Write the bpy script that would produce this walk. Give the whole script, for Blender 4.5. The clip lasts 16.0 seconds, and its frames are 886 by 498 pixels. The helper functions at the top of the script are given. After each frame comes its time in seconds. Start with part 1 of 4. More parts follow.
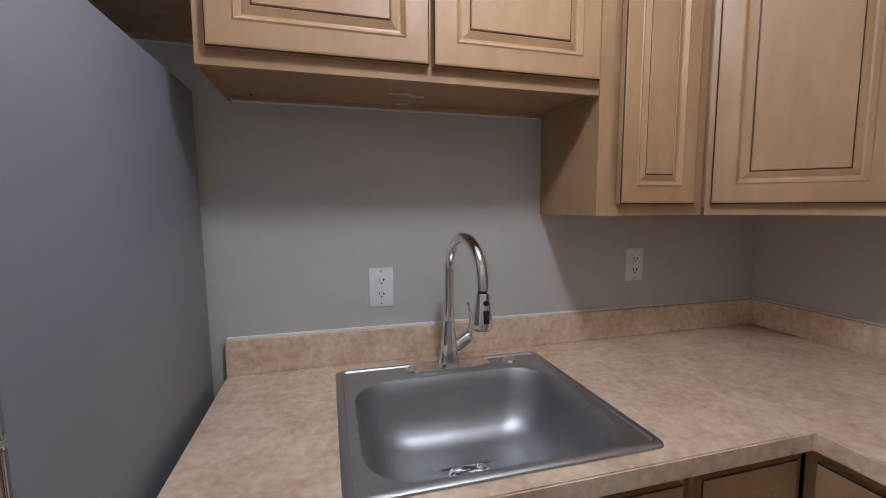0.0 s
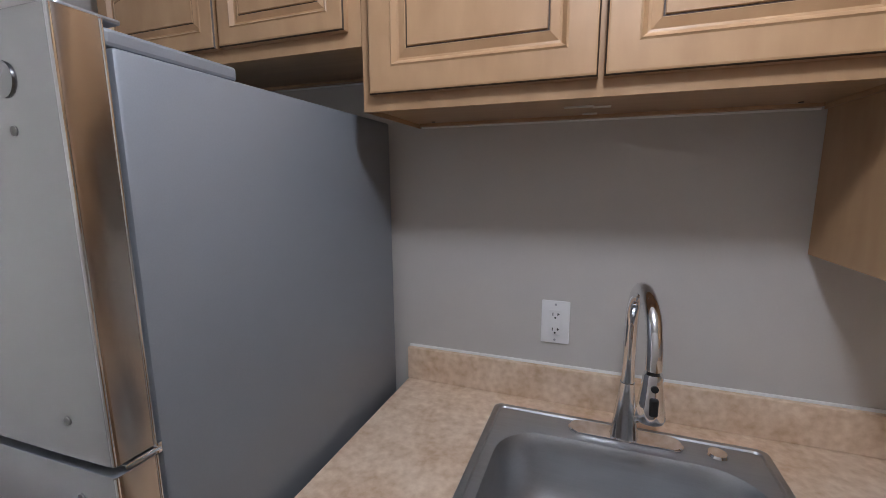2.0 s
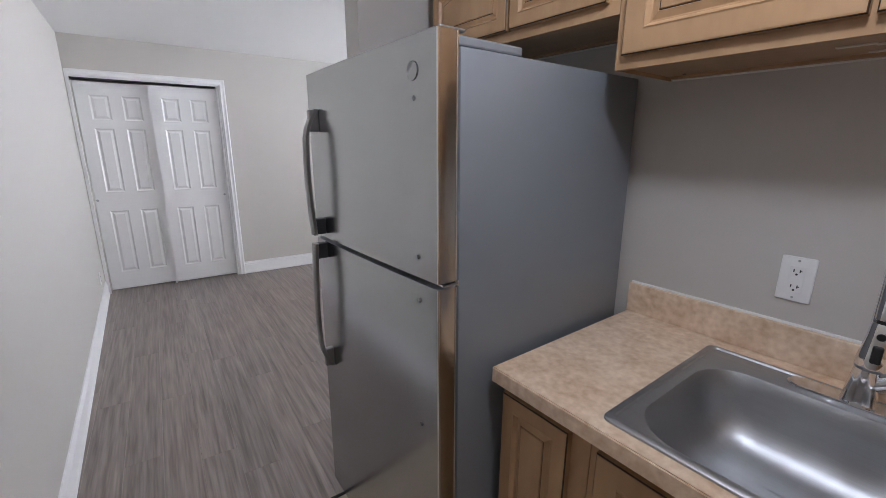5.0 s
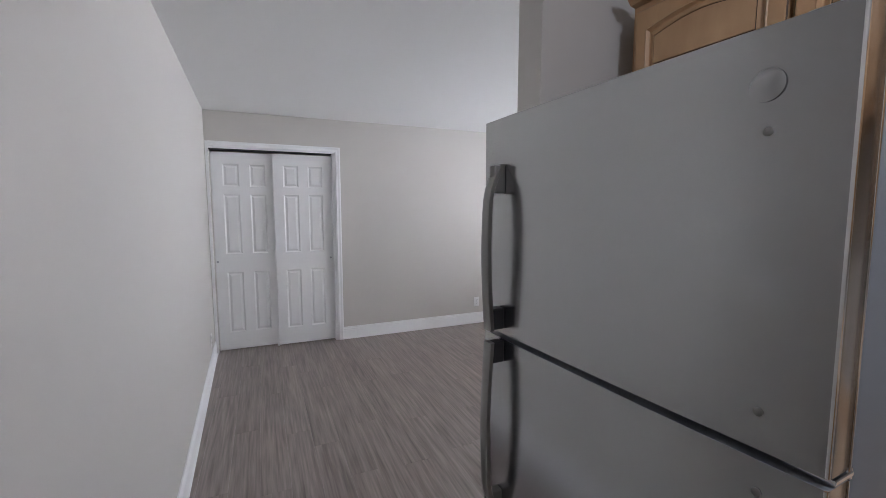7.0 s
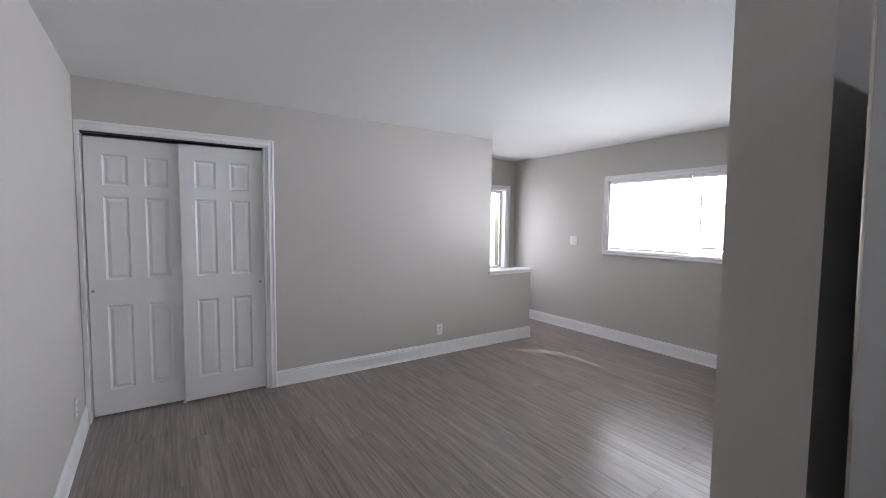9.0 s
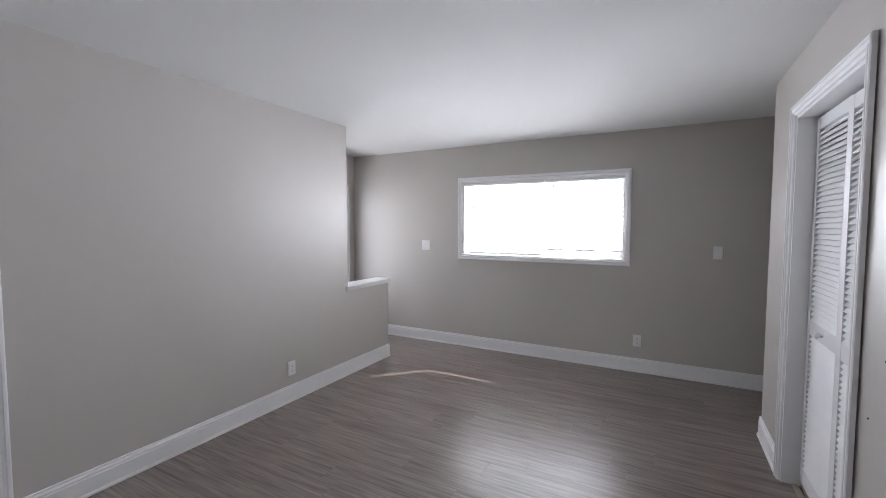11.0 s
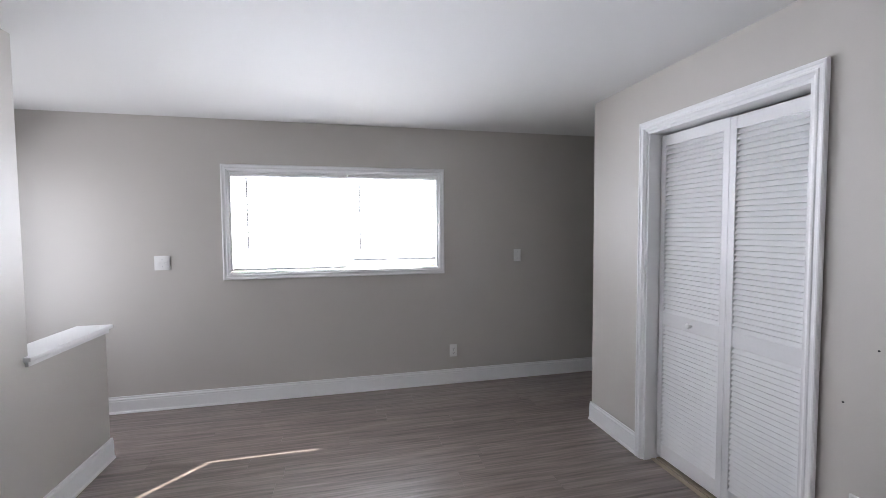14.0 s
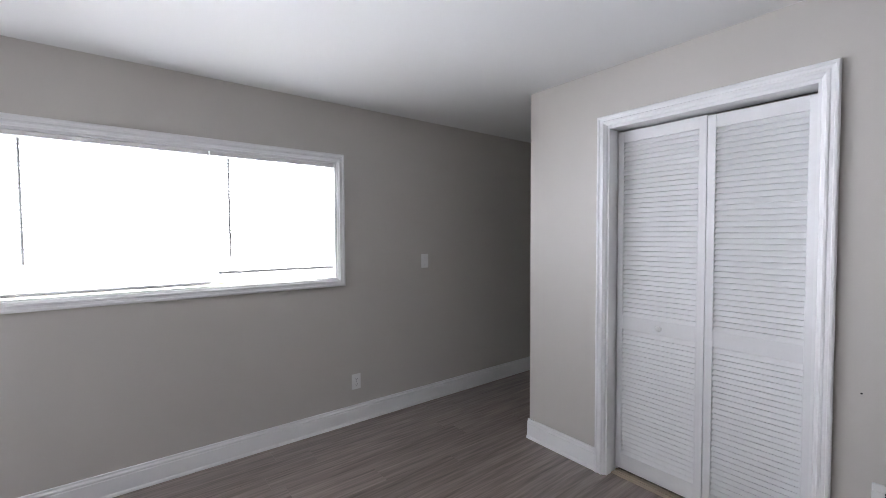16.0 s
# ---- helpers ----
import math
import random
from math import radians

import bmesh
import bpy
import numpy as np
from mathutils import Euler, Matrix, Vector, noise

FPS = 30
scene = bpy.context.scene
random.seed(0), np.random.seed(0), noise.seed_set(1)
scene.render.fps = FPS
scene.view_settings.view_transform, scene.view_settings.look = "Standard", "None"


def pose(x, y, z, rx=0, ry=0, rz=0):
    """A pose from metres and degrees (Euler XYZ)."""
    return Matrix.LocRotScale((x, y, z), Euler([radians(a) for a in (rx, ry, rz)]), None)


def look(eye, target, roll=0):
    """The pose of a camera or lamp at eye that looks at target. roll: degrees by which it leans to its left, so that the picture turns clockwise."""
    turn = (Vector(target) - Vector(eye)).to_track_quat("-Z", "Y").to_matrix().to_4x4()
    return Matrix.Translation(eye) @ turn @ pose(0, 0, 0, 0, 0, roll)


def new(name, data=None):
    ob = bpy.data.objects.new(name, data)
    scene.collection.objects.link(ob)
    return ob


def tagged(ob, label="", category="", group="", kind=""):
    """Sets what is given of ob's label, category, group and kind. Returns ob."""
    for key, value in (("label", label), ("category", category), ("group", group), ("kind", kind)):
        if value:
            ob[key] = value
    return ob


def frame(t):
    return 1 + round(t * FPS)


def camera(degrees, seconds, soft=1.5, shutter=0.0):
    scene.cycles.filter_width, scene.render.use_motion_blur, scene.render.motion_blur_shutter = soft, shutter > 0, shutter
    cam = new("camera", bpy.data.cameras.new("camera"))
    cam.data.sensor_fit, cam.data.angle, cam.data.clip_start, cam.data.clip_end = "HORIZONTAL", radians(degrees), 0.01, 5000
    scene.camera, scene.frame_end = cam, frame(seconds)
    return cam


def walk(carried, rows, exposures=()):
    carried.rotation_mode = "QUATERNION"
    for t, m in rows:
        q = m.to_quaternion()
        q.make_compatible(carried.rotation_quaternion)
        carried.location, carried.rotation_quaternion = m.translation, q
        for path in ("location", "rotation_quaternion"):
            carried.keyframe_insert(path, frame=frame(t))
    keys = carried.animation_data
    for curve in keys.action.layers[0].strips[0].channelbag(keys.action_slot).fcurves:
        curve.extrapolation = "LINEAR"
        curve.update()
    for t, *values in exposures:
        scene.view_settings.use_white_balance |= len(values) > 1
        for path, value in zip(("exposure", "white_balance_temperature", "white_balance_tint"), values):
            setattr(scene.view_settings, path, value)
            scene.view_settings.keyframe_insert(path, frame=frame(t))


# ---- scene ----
cam = camera(93.6, 16.0, soft=0.6)
PATH = [
    (0, (0.342, 0.363, 1.369), (0.773, 2.305, 1.17), -0.2),
    (0.5, (0.433, 0.378, 1.425), (0.554, 2.359, 1.171), 0.0),
    (1, (0.489, 0.404, 1.458), (0.301, 2.375, 1.173), 0.0),
    (1.5, (0.531, 0.477, 1.482), (0.053, 2.393, 1.17), -0.1),
    (2, (0.566, 0.502, 1.5), (-0.207, 2.319, 1.182), -0.1),
    (2.5, (0.611, 0.477, 1.504), (-0.408, 2.166, 1.168), -0.2),
    (3, (0.665, 0.433, 1.499), (-0.537, 1.987, 1.127), -0.0),
    (5.3, (0.755, 0.258, 1.456), (-0.898, 1.266, 0.954), 0.3),
    (5.5, (0.725, 0.245, 1.453), (-0.962, 1.195, 0.953), 0.3),
    (6, (0.614, 0.215, 1.465), (-1.155, 1.047, 1.045), 0.4),
    (6.5, (0.446, 0.213, 1.476), (-1.37, 1.003, 1.192), 0.3),
    (7, (0.248, 0.185, 1.466), (-1.575, 0.98, 1.261), 0.1),
    (7.5, (0.002, 0.215, 1.439), (-1.828, 0.999, 1.253), -0.1),
    (8, (-0.217, 0.218, 1.437), (-2.038, 1.029, 1.265), -0.1),
    (8.2, (-0.28, 0.216, 1.434), (-2.083, 1.067, 1.269), 0.1),
    (10.3, (-1.298, 0.251, 1.407), (-2.534, 1.82, 1.3), 0.0),
    (10.5, (-1.393, 0.255, 1.425), (-2.548, 1.884, 1.309), -0.0),
    (11, (-1.628, 0.267, 1.436), (-2.573, 2.026, 1.324), 0.1),
    (11.5, (-1.847, 0.304, 1.431), (-2.569, 2.166, 1.323), 0.0),
    (12, (-2.053, 0.405, 1.429), (-2.547, 2.34, 1.321), -0.1),
    (12.5, (-2.245, 0.513, 1.435), (-2.504, 2.494, 1.334), -0.1),
    (13, (-2.472, 0.631, 1.446), (-2.489, 2.628, 1.355), -0.1),
    (13.5, (-2.673, 0.767, 1.437), (-2.447, 2.753, 1.35), -0.2),
    (14, (-2.805, 0.973, 1.453), (-2.36, 2.921, 1.356), -0.4),
    (14.5, (-2.909, 1.167, 1.456), (-2.255, 3.054, 1.359), -0.4),
    (15, (-3.033, 1.365, 1.476), (-2.189, 3.176, 1.377), -0.4),
    (15.5, (-3.174, 1.616, 1.435), (-2.11, 3.307, 1.356), -0.2),
    (16, (-3.248, 1.866, 1.41), (-2.017, 3.442, 1.344), -0.2),
]
EXPOSURES = [(0, 2.48), (3.0, 2.45), (5.5, 2.45), (7.0, 2.08), (8.2, 1.87), (10.3, 1.72), (12.5, 1.75), (16.0, 1.87)]
walk(cam, [(t, look(eye, target, roll)) for t, eye, target, roll in PATH], EXPOSURES)

# ---- light ----
KELVIN = 6500
world = bpy.data.worlds.new("sky")
scene.world = world
world.use_nodes = True
wn = world.node_tree.nodes
sky = wn.new("ShaderNodeTexSky")
sky.sky_type, sky.sun_disc = "NISHITA", False
sky.sun_elevation, sky.sun_rotation = radians(41), radians(43)
wn["Background"].inputs["Strength"].default_value = 0.1
world.node_tree.links.new(sky.outputs[0], wn["Background"].inputs["Color"])


def lamp(name, kind, energy, m, color=(1, 1, 1), **more):
    data = bpy.data.lights.new(name, kind)
    data.energy, data.color = energy, color
    if kind == "AREA":
        data.shape, data.size, data.size_y, data.spread = "RECTANGLE", more["size"], more["size_y"], radians(more.get("spread", 180))
    if kind == "SUN":
        data.angle = radians(0.5)
    if kind == "POINT":
        data.shadow_soft_size = more["radius"]
    ob = new(name, data)
    ob.matrix_world = m
    return ob


# the sun comes in over the right end of the front window, down to the left
lamp("sun", "SUN", 5.0, look((0, 0, 0), (-0.415 * 2.09, -0.45 * 2.09, -1.12)), (1, 0.95, 0.88))
# daylight in the two window openings
lamp("window_daylight", "AREA", 53, look((-2.875, 5.45, 1.55), (-2.875, 0, 1.55)), (0.845, 0.88, 1), size=3.0, size_y=1.5, spread=115)
lamp("stair_window_daylight", "AREA", 10, look((-5.82, 4.23, 1.35), (0, 4.23, 1.35)), (0.89, 0.90, 1), size=0.9, size_y=1.4)
# the kitchen's ceiling lamp, above and behind the camera
lamp("kitchen_lamp", "POINT", 3.8, pose(0.62, 0.70, 2.26), (0.795, 0.848, 1.0), radius=0.07)

# ---- materials ----


def material(name, color, rough=0.5, metal=0.0, **more):
    """A surface with two scales of variation: grain (fine) and blotches (broad)."""
    m = bpy.data.materials.new(name)
    m.use_nodes = True
    n, link = m.node_tree.nodes, m.node_tree.links.new
    b = n["Principled BSDF"]
    b.inputs["Roughness"].default_value, b.inputs["Metallic"].default_value = rough, metal
    b.inputs["Specular IOR Level"].default_value = more.get("spec", 0.5)
    co = n.new("ShaderNodeTexCoord")
    mp = n.new("ShaderNodeMapping")
    mp.inputs["Scale"].default_value = more.get("stretch", (1, 1, 1))
    link(co.outputs["Object"], mp.inputs["Vector"])
    if more.get("shift"):
        info = n.new("ShaderNodeObjectInfo")
        mul = n.new("ShaderNodeMath")
        mul.operation = "MULTIPLY"
        mul.inputs[1].default_value = 37.0
        link(info.outputs["Random"], mul.inputs[0])
        com = n.new("ShaderNodeCombineXYZ")
        for k in range(3):
            link(mul.outputs[0], com.inputs[k])
        link(com.outputs[0], mp.inputs["Location"])
    fine = n.new("ShaderNodeTexNoise")
    fine.inputs["Scale"].default_value, fine.inputs["Detail"].default_value = more.get("grain", 60), 6
    broad = n.new("ShaderNodeTexNoise")
    broad.inputs["Scale"].default_value, broad.inputs["Detail"].default_value = more.get("blotch", 3), 3
    link(mp.outputs[0], fine.inputs["Vector"])
    link(mp.outputs[0], broad.inputs["Vector"])
    ramp = n.new("ShaderNodeValToRGB")
    lo, hi = more.get("lo", 0.94), more.get("hi", 1.05)
    ramp.color_ramp.elements[0].position, ramp.color_ramp.elements[1].position = more.get("edges", (0.3, 0.7))
    ramp.color_ramp.elements[0].color = (*more.get("dark", [c * lo for c in color]), 1)
    ramp.color_ramp.elements[1].color = (*more.get("light", [min(1, c * hi) for c in color]), 1)
    mix = n.new("ShaderNodeMix")
    mix.inputs[0].default_value = more.get("share", 0.5)
    link(fine.outputs[0], mix.inputs[2])
    link(broad.outputs[0], mix.inputs[3])
    link(mix.outputs[0], ramp.inputs[0])
    color_out = ramp.outputs[0]
    if more.get("shift"):
        hsv = n.new("ShaderNodeHueSaturation")
        rng = n.new("ShaderNodeMapRange")
        d = more["shift"]
        rng.inputs[3].default_value, rng.inputs[4].default_value = 1 - d, 1 + d
        link(info.outputs["Random"], rng.inputs[0])
        link(rng.outputs[0], hsv.inputs["Value"])
        link(color_out, hsv.inputs["Color"])
        color_out = hsv.outputs[0]
    link(color_out, b.inputs["Base Color"])
    if more.get("bump"):
        bump = n.new("ShaderNodeBump")
        bump.inputs["Strength"].default_value, bump.inputs["Distance"].default_value = more["bump"], more.get("relief", 0.002)
        link(fine.outputs[0], bump.inputs["Height"])
        link(bump.outputs[0], b.inputs["Normal"])
    rr = n.new("ShaderNodeMapRange")
    rr.inputs[3].default_value, rr.inputs[4].default_value = max(0.02, rough - more.get("uneven", 0.05)), min(1, rough + more.get("uneven", 0.05))
    link(broad.outputs[0], rr.inputs[0])
    link(rr.outputs[0], b.inputs["Roughness"])
    return m


PAINT = material("greige_wall_paint", (0.56, 0.534, 0.502), 0.42, grain=260, blotch=1.3, lo=0.97, hi=1.02, bump=0.10, relief=0.001, spec=0.35)
CEIL = material("ceiling_paint", (0.77, 0.77, 0.76), 0.85, grain=300, blotch=1.0, lo=0.98, hi=1.01, bump=0.12, relief=0.001, spec=0.2)
TRIM = material("white_trim_paint", (0.84, 0.84, 0.845), 0.45, grain=40, blotch=4, lo=0.98, hi=1.01, spec=0.35)
DOOR = material("white_door_paint", (0.80, 0.80, 0.80), 0.38, grain=90, blotch=3, lo=0.975, hi=1.01, bump=0.06, relief=0.001, stretch=(1, 1, 0.2))
LOUVER = material("white_louver_paint", (0.82, 0.82, 0.825), 0.45, grain=60, blotch=4, lo=0.96, hi=1.01, bump=0.08, relief=0.001)
OAK = material("grey_brown_floor_plank", (0.15, 0.125, 0.11), 0.31, grain=3.6, blotch=1.3, stretch=(1.0, 20, 4), dark=(0.085, 0.066, 0.060), light=(0.405, 0.332, 0.302),
               edges=(0.28, 0.76), share=0.4, bump=0.08, relief=0.0008, shift=0.07, uneven=0.05, spec=0.9)
GAP = material("dark_underlay", (0.03, 0.026, 0.024), 0.9)
TILE = material("beige_floor_tile", (0.48, 0.40, 0.31), 0.4, grain=30, blotch=5, lo=0.85, hi=1.1, bump=0.05, shift=0.05)
GROUT = material("grey_grout", (0.3, 0.27, 0.23), 0.9, grain=200)
MAPLE = material("honey_maple", (0.47, 0.31, 0.165), 0.42, grain=9, blotch=2.2, stretch=(2.6, 2.6, 0.9), dark=(0.375, 0.219, 0.108), light=(0.52, 0.328, 0.177), edges=(0.28, 0.72),
                 share=0.5, bump=0.03, relief=0.001, shift=0.05)
MAPLE_FLAT = material("honey_maple_crosswise", (0.47, 0.28, 0.13), 0.36, grain=7, blotch=1.6, stretch=(0.55, 6, 6), dark=(0.33, 0.195, 0.098), light=(0.47, 0.295, 0.16), edges=(0.28, 0.72), share=0.5)
# glaze lines of the panels, toe kicks, and painted shade round the door edges
GLAZE_SHADE = material("dark_brown_glaze_and_edge_shade", (0.055, 0.03, 0.016), 0.5)
LAMINATE = material("tan_mottled_laminate", (0.55, 0.40, 0.26), 0.36, grain=55, blotch=9, dark=(0.58, 0.385, 0.235), light=(0.87, 0.70, 0.54), edges=(0.33, 0.66), share=0.45, spec=0.5)
STEEL = material("brushed_sink_steel", (0.45, 0.46, 0.47), 0.43, 1.0, grain=25, blotch=4, stretch=(1, 22, 22), lo=0.93, hi=1.06, bump=0.02, relief=0.0005, uneven=0.04)
CHROME = material("chrome", (0.80, 0.80, 0.81), 0.06, 1.0, lo=0.99, hi=1.0, uneven=0.02)
FRIDGE = material("stainless_door_steel", (0.40, 0.405, 0.41), 0.2, 1.0, grain=30, blotch=0.8, stretch=(8, 8, 1), lo=0.985, hi=1.015, uneven=0.012)
EDGE = material("polished_door_edge", (0.50, 0.46, 0.42), 0.24, 1.0, grain=30, blotch=2, lo=0.95, hi=1.03)
FSIDE = material("grey_textured_cabinet_paint", (0.232, 0.25, 0.274), 0.40, 0.15, grain=420, blotch=2, lo=0.96, hi=1.04, bump=0.12, relief=0.0008)
HANDLE = material("dark_grey_handle_metal", (0.27, 0.265, 0.26), 0.3, 0.9, grain=20, lo=0.95, hi=1.05)
BLACK = material("black_plastic", (0.015, 0.015, 0.016), 0.45)
PLASTIC = material("white_plastic", (0.82, 0.82, 0.81), 0.3, lo=0.99, hi=1.01)
CAULK = material("white_caulk", (0.78, 0.77, 0.75), 0.6, grain=90, bump=0.3)
PEEL = material("torn_paper_remains", (0.72, 0.68, 0.62), 0.8, grain=120)
RAIL = material("grey_white_blind_rail", (0.80, 0.80, 0.80), 0.5)
SLAT = material("white_blind_slat", (0.86, 0.86, 0.86), 0.5)
nt = SLAT.node_tree
tr = nt.nodes.new("ShaderNodeBsdfTranslucent")
tr.inputs["Color"].default_value = (0.85, 0.86, 0.88, 1)
mx = nt.nodes.new("ShaderNodeMixShader")
mx.inputs[0].default_value = 0.55
nt.links.new(nt.nodes["Principled BSDF"].outputs[0], mx.inputs[1])
nt.links.new(tr.outputs[0], mx.inputs[2])
nt.links.new(mx.outputs[0], nt.nodes["Material Output"].inputs["Surface"])
GLASS = bpy.data.materials.new("window_glass")
GLASS.use_nodes = True
gb = GLASS.node_tree.nodes["Principled BSDF"]
gb.inputs["Transmission Weight"].default_value, gb.inputs["Roughness"].default_value, gb.inputs["IOR"].default_value = 1.0, 0.0, 1.45
SKYGLOW = bpy.data.materials.new("bright_overcast_backdrop")
SKYGLOW.use_nodes = True
sb = SKYGLOW.node_tree.nodes["Principled BSDF"]
sb.inputs["Base Color"].default_value = (0.8, 0.85, 0.9, 1)

# ---- building helpers ----


def finish(name, bm, mats, smooth=False):
    me = bpy.data.meshes.new(name)
    bmesh.ops.recalc_face_normals(bm, faces=bm.faces)
    bm.to_mesh(me)
    bm.free()
    for m in mats if isinstance(mats, (list, tuple)) else [mats]:
        me.materials.append(m)
    if smooth:
        me.polygons.foreach_set("use_smooth", [True] * len(me.polygons))
        me.set_sharp_from_angle(angle=radians(38))
    return me


# the kitchen stands three degrees askew to the living room, the south wall half as much
KITCHEN = pose(0, 1.5, 0, 0, 0, 3.0) @ pose(0, -1.5 + 0.088, 0)
SOUTHERN = pose(-4.3, -0.281, 0, 0, 0, 1.45)
PLAIN = Matrix()
PLACE = [PLAIN]


def part(name, bm, mats, parent=None, label="", smooth=False, at=None):
    ob = new(name, finish(name, bm, mats, smooth))
    if at is not None:
        ob.matrix_basis = at
    if parent is None:
        ob.matrix_basis = PLACE[0] @ ob.matrix_basis
    ob.parent = parent
    if label:
        tagged(ob, label)
    return ob


def thing(name, label, category, m=None, group="", kind=""):
    ob = new(name)
    ob.matrix_basis = PLACE[0] @ (PLAIN if m is None else m)
    return tagged(ob, label, category, group, kind)


def add_box(bm, x0, x1, y0, y1, z0, z1, bevel=0.0, segments=2, mat=0):
    vs = [bm.verts.new((x, y, z)) for x in (x0, x1) for y in (y0, y1) for z in (z0, z1)]
    fs = [bm.faces.new([vs[k] for k in q]) for q in ((0, 1, 3, 2), (4, 6, 7, 5), (0, 4, 5, 1), (2, 3, 7, 6), (0, 2, 6, 4), (1, 5, 7, 3))]
    for f in fs:
        f.material_index = mat
    if bevel:
        es = list({e for f in fs for e in f.edges})
        bmesh.ops.bevel(bm, geom=es, offset=bevel, segments=segments, affect="EDGES", profile=0.5)


def box(*a, **k):
    bm = bmesh.new()
    add_box(bm, *a, **k)
    return bm


def boxes(*rows, bevel=0.0):
    bm = bmesh.new()
    for r in rows:
        add_box(bm, *r, bevel=bevel)
    return bm


def disc(bm, r, depth, m, r2=None, segments=24):
    return bmesh.ops.create_cone(bm, cap_ends=True, segments=segments, radius1=r, radius2=r if r2 is None else r2, depth=depth, matrix=m)


def extrude(bm, profile, a, b, mat=0):
    """Sweeps a closed profile of (out, up) pairs from a to b; out points to the left-hand normal of a to b seen from above."""
    a, b = Vector(a), Vector(b)
    d = (b - a).normalized()
    out = Vector((-d.y, d.x, 0))
    ra = [bm.verts.new(a + out * u + Vector((0, 0, v))) for u, v in profile]
    rb = [bm.verts.new(b + out * u + Vector((0, 0, v))) for u, v in profile]
    n = len(profile)
    for k in range(n):
        bm.faces.new((ra[k], ra[(k + 1) % n], rb[(k + 1) % n], rb[k])).material_index = mat
    bm.faces.new(ra[::-1]), bm.faces.new(rb)


def tube(bm, points, radii, segments=20, cap=True):
    """A round pipe through points, with a radius at each."""
    pts = [Vector(p) for p in points]
    rings = []
    side = None
    for k, p in enumerate(pts):
        d = (pts[min(k + 1, len(pts) - 1)] - pts[max(k - 1, 0)]).normalized()
        if side is None:
            side = d.orthogonal().normalized()
        side = (side - d * side.dot(d)).normalized()
        up = d.cross(side)
        rings.append([bm.verts.new(p + (side * math.cos(a) + up * math.sin(a)) * radii[k]) for a in (2 * math.pi * j / segments for j in range(segments))])
    for r, s in zip(rings, rings[1:]):
        for j in range(segments):
            bm.faces.new((r[j], r[(j + 1) % segments], s[(j + 1) % segments], s[j]))
    if cap:
        bm.faces.new(rings[0][::-1]), bm.faces.new(rings[-1])


def panel_rings(bm, x0, x1, z0, z1, steps, arch=0.0, n=1, y=0.0):
    """Concentric loops facing -y. steps: (inset, depth, arch share, material of the band that follows)."""
    loops = []
    for inset, depth, share, mat in steps:
        a, b, c, d = x0 + inset, x1 - inset, z0 + inset, z1 - inset
        pts = [(a, c), (b, c)]
        for k in range(n + 1):
            u = 1 - 2 * k / n if n > 1 else (1 if k == 0 else -1)
            pts.append(((a + b) / 2 + u * (b - a) / 2, d - arch * share * (1 - math.cos(u * math.pi * 0.5)) if n > 1 else d))
        loops.append(([bm.verts.new((px, y + depth, pz)) for px, pz in pts], mat))
    for (p, mat), (q, _) in zip(loops, loops[1:]):
        for k in range(len(p)):
            j = (k + 1) % len(p)
            bm.faces.new((p[k], p[j], q[j], q[k])).material_index = mat
    bm.faces.new(loops[-1][0]).material_index = loops[-1][1]


# ---- the large structure ----
CEILING, WEST, NORTH, SOUTH, EAST, SINK = 2.36, -4.30, 4.72, -0.281, 1.872, 1.48
LOUV = -1.022
LY0, LY1 = 2.256, 3.176

floor = tagged(part("floor", boxes((-5.7, 2.1, -0.5, 5.0, -0.16, -0.012)), GAP), "grey-brown wood-look plank floor with beige kitchen tile", "floor", kind="structure")
ceiling = tagged(part("ceiling", boxes((-5.7, 2.1, -0.5, 5.0, CEILING, CEILING + 0.15)), CEIL), "flat white painted ceiling", "ceiling", kind="structure")


def wall(name, label, *rows):
    return tagged(part(name, boxes(*rows), PAINT), label, "wall", kind="structure")


H = CEILING
GREIGE = "smooth greige painted wall"
PLACE[0] = SOUTHERN
wall("wall_south", GREIGE + " with a white baseboard", (-0.12, 6.4, -0.12, 0, 0, H))
PLACE[0] = KITCHEN
wall("wall_east", GREIGE + " behind the corner counter", (EAST, EAST + 0.12, SOUTH - 0.1, SINK, 0, H))
wall("wall_sink", GREIGE + " over the kitchen counter", (-0.80, EAST + 0.12, SINK, SINK + 0.12, 0, H))
PLACE[0] = PLAIN
wall("wall_partition", "greige end of the partition beside the refrigerator", (-0.92, -0.80, 0.955, 1.70, 0, H))
# the closet block: wall with the louvered doors, opening y LY0 .. LY1, height 2.035
wall("wall_louver", GREIGE + " round the louvered closet",
     (LOUV, LOUV + 0.13, 1.40, LY0, 0, H), (LOUV, LOUV + 0.13, LY1, 3.742, 0, H), (LOUV, LOUV + 0.13, LY0, LY1, 2.035, H))
wall("wall_closet_inner", GREIGE + " inside the closet", (LOUV + 0.13, -0.2, 3.622, 3.742, 0, H), (-0.32, -0.2, 1.60, 3.622, 0, H))
wall("wall_hall_end", GREIGE + " at the end of the passage", (0.9, 1.02, 3.6, NORTH, 0, H), (-0.2, 0.9, 3.622, 3.742, 0, H))
# window opening x -3.755 .. -1.995, z 1.10 .. 1.94
WX0, WX1, WZ0, WZ1 = -3.755, -1.995, 1.098, 1.94
wall("wall_north", GREIGE + " round the wide front window",
     (-5.64, WX0, NORTH, NORTH + 0.14, 0, H), (WX1, 1.02, NORTH, NORTH + 0.14, 0, H), (WX0, WX1, NORTH, NORTH + 0.14, 0, WZ0), (WX0, WX1, NORTH, NORTH + 0.14, WZ1, H))
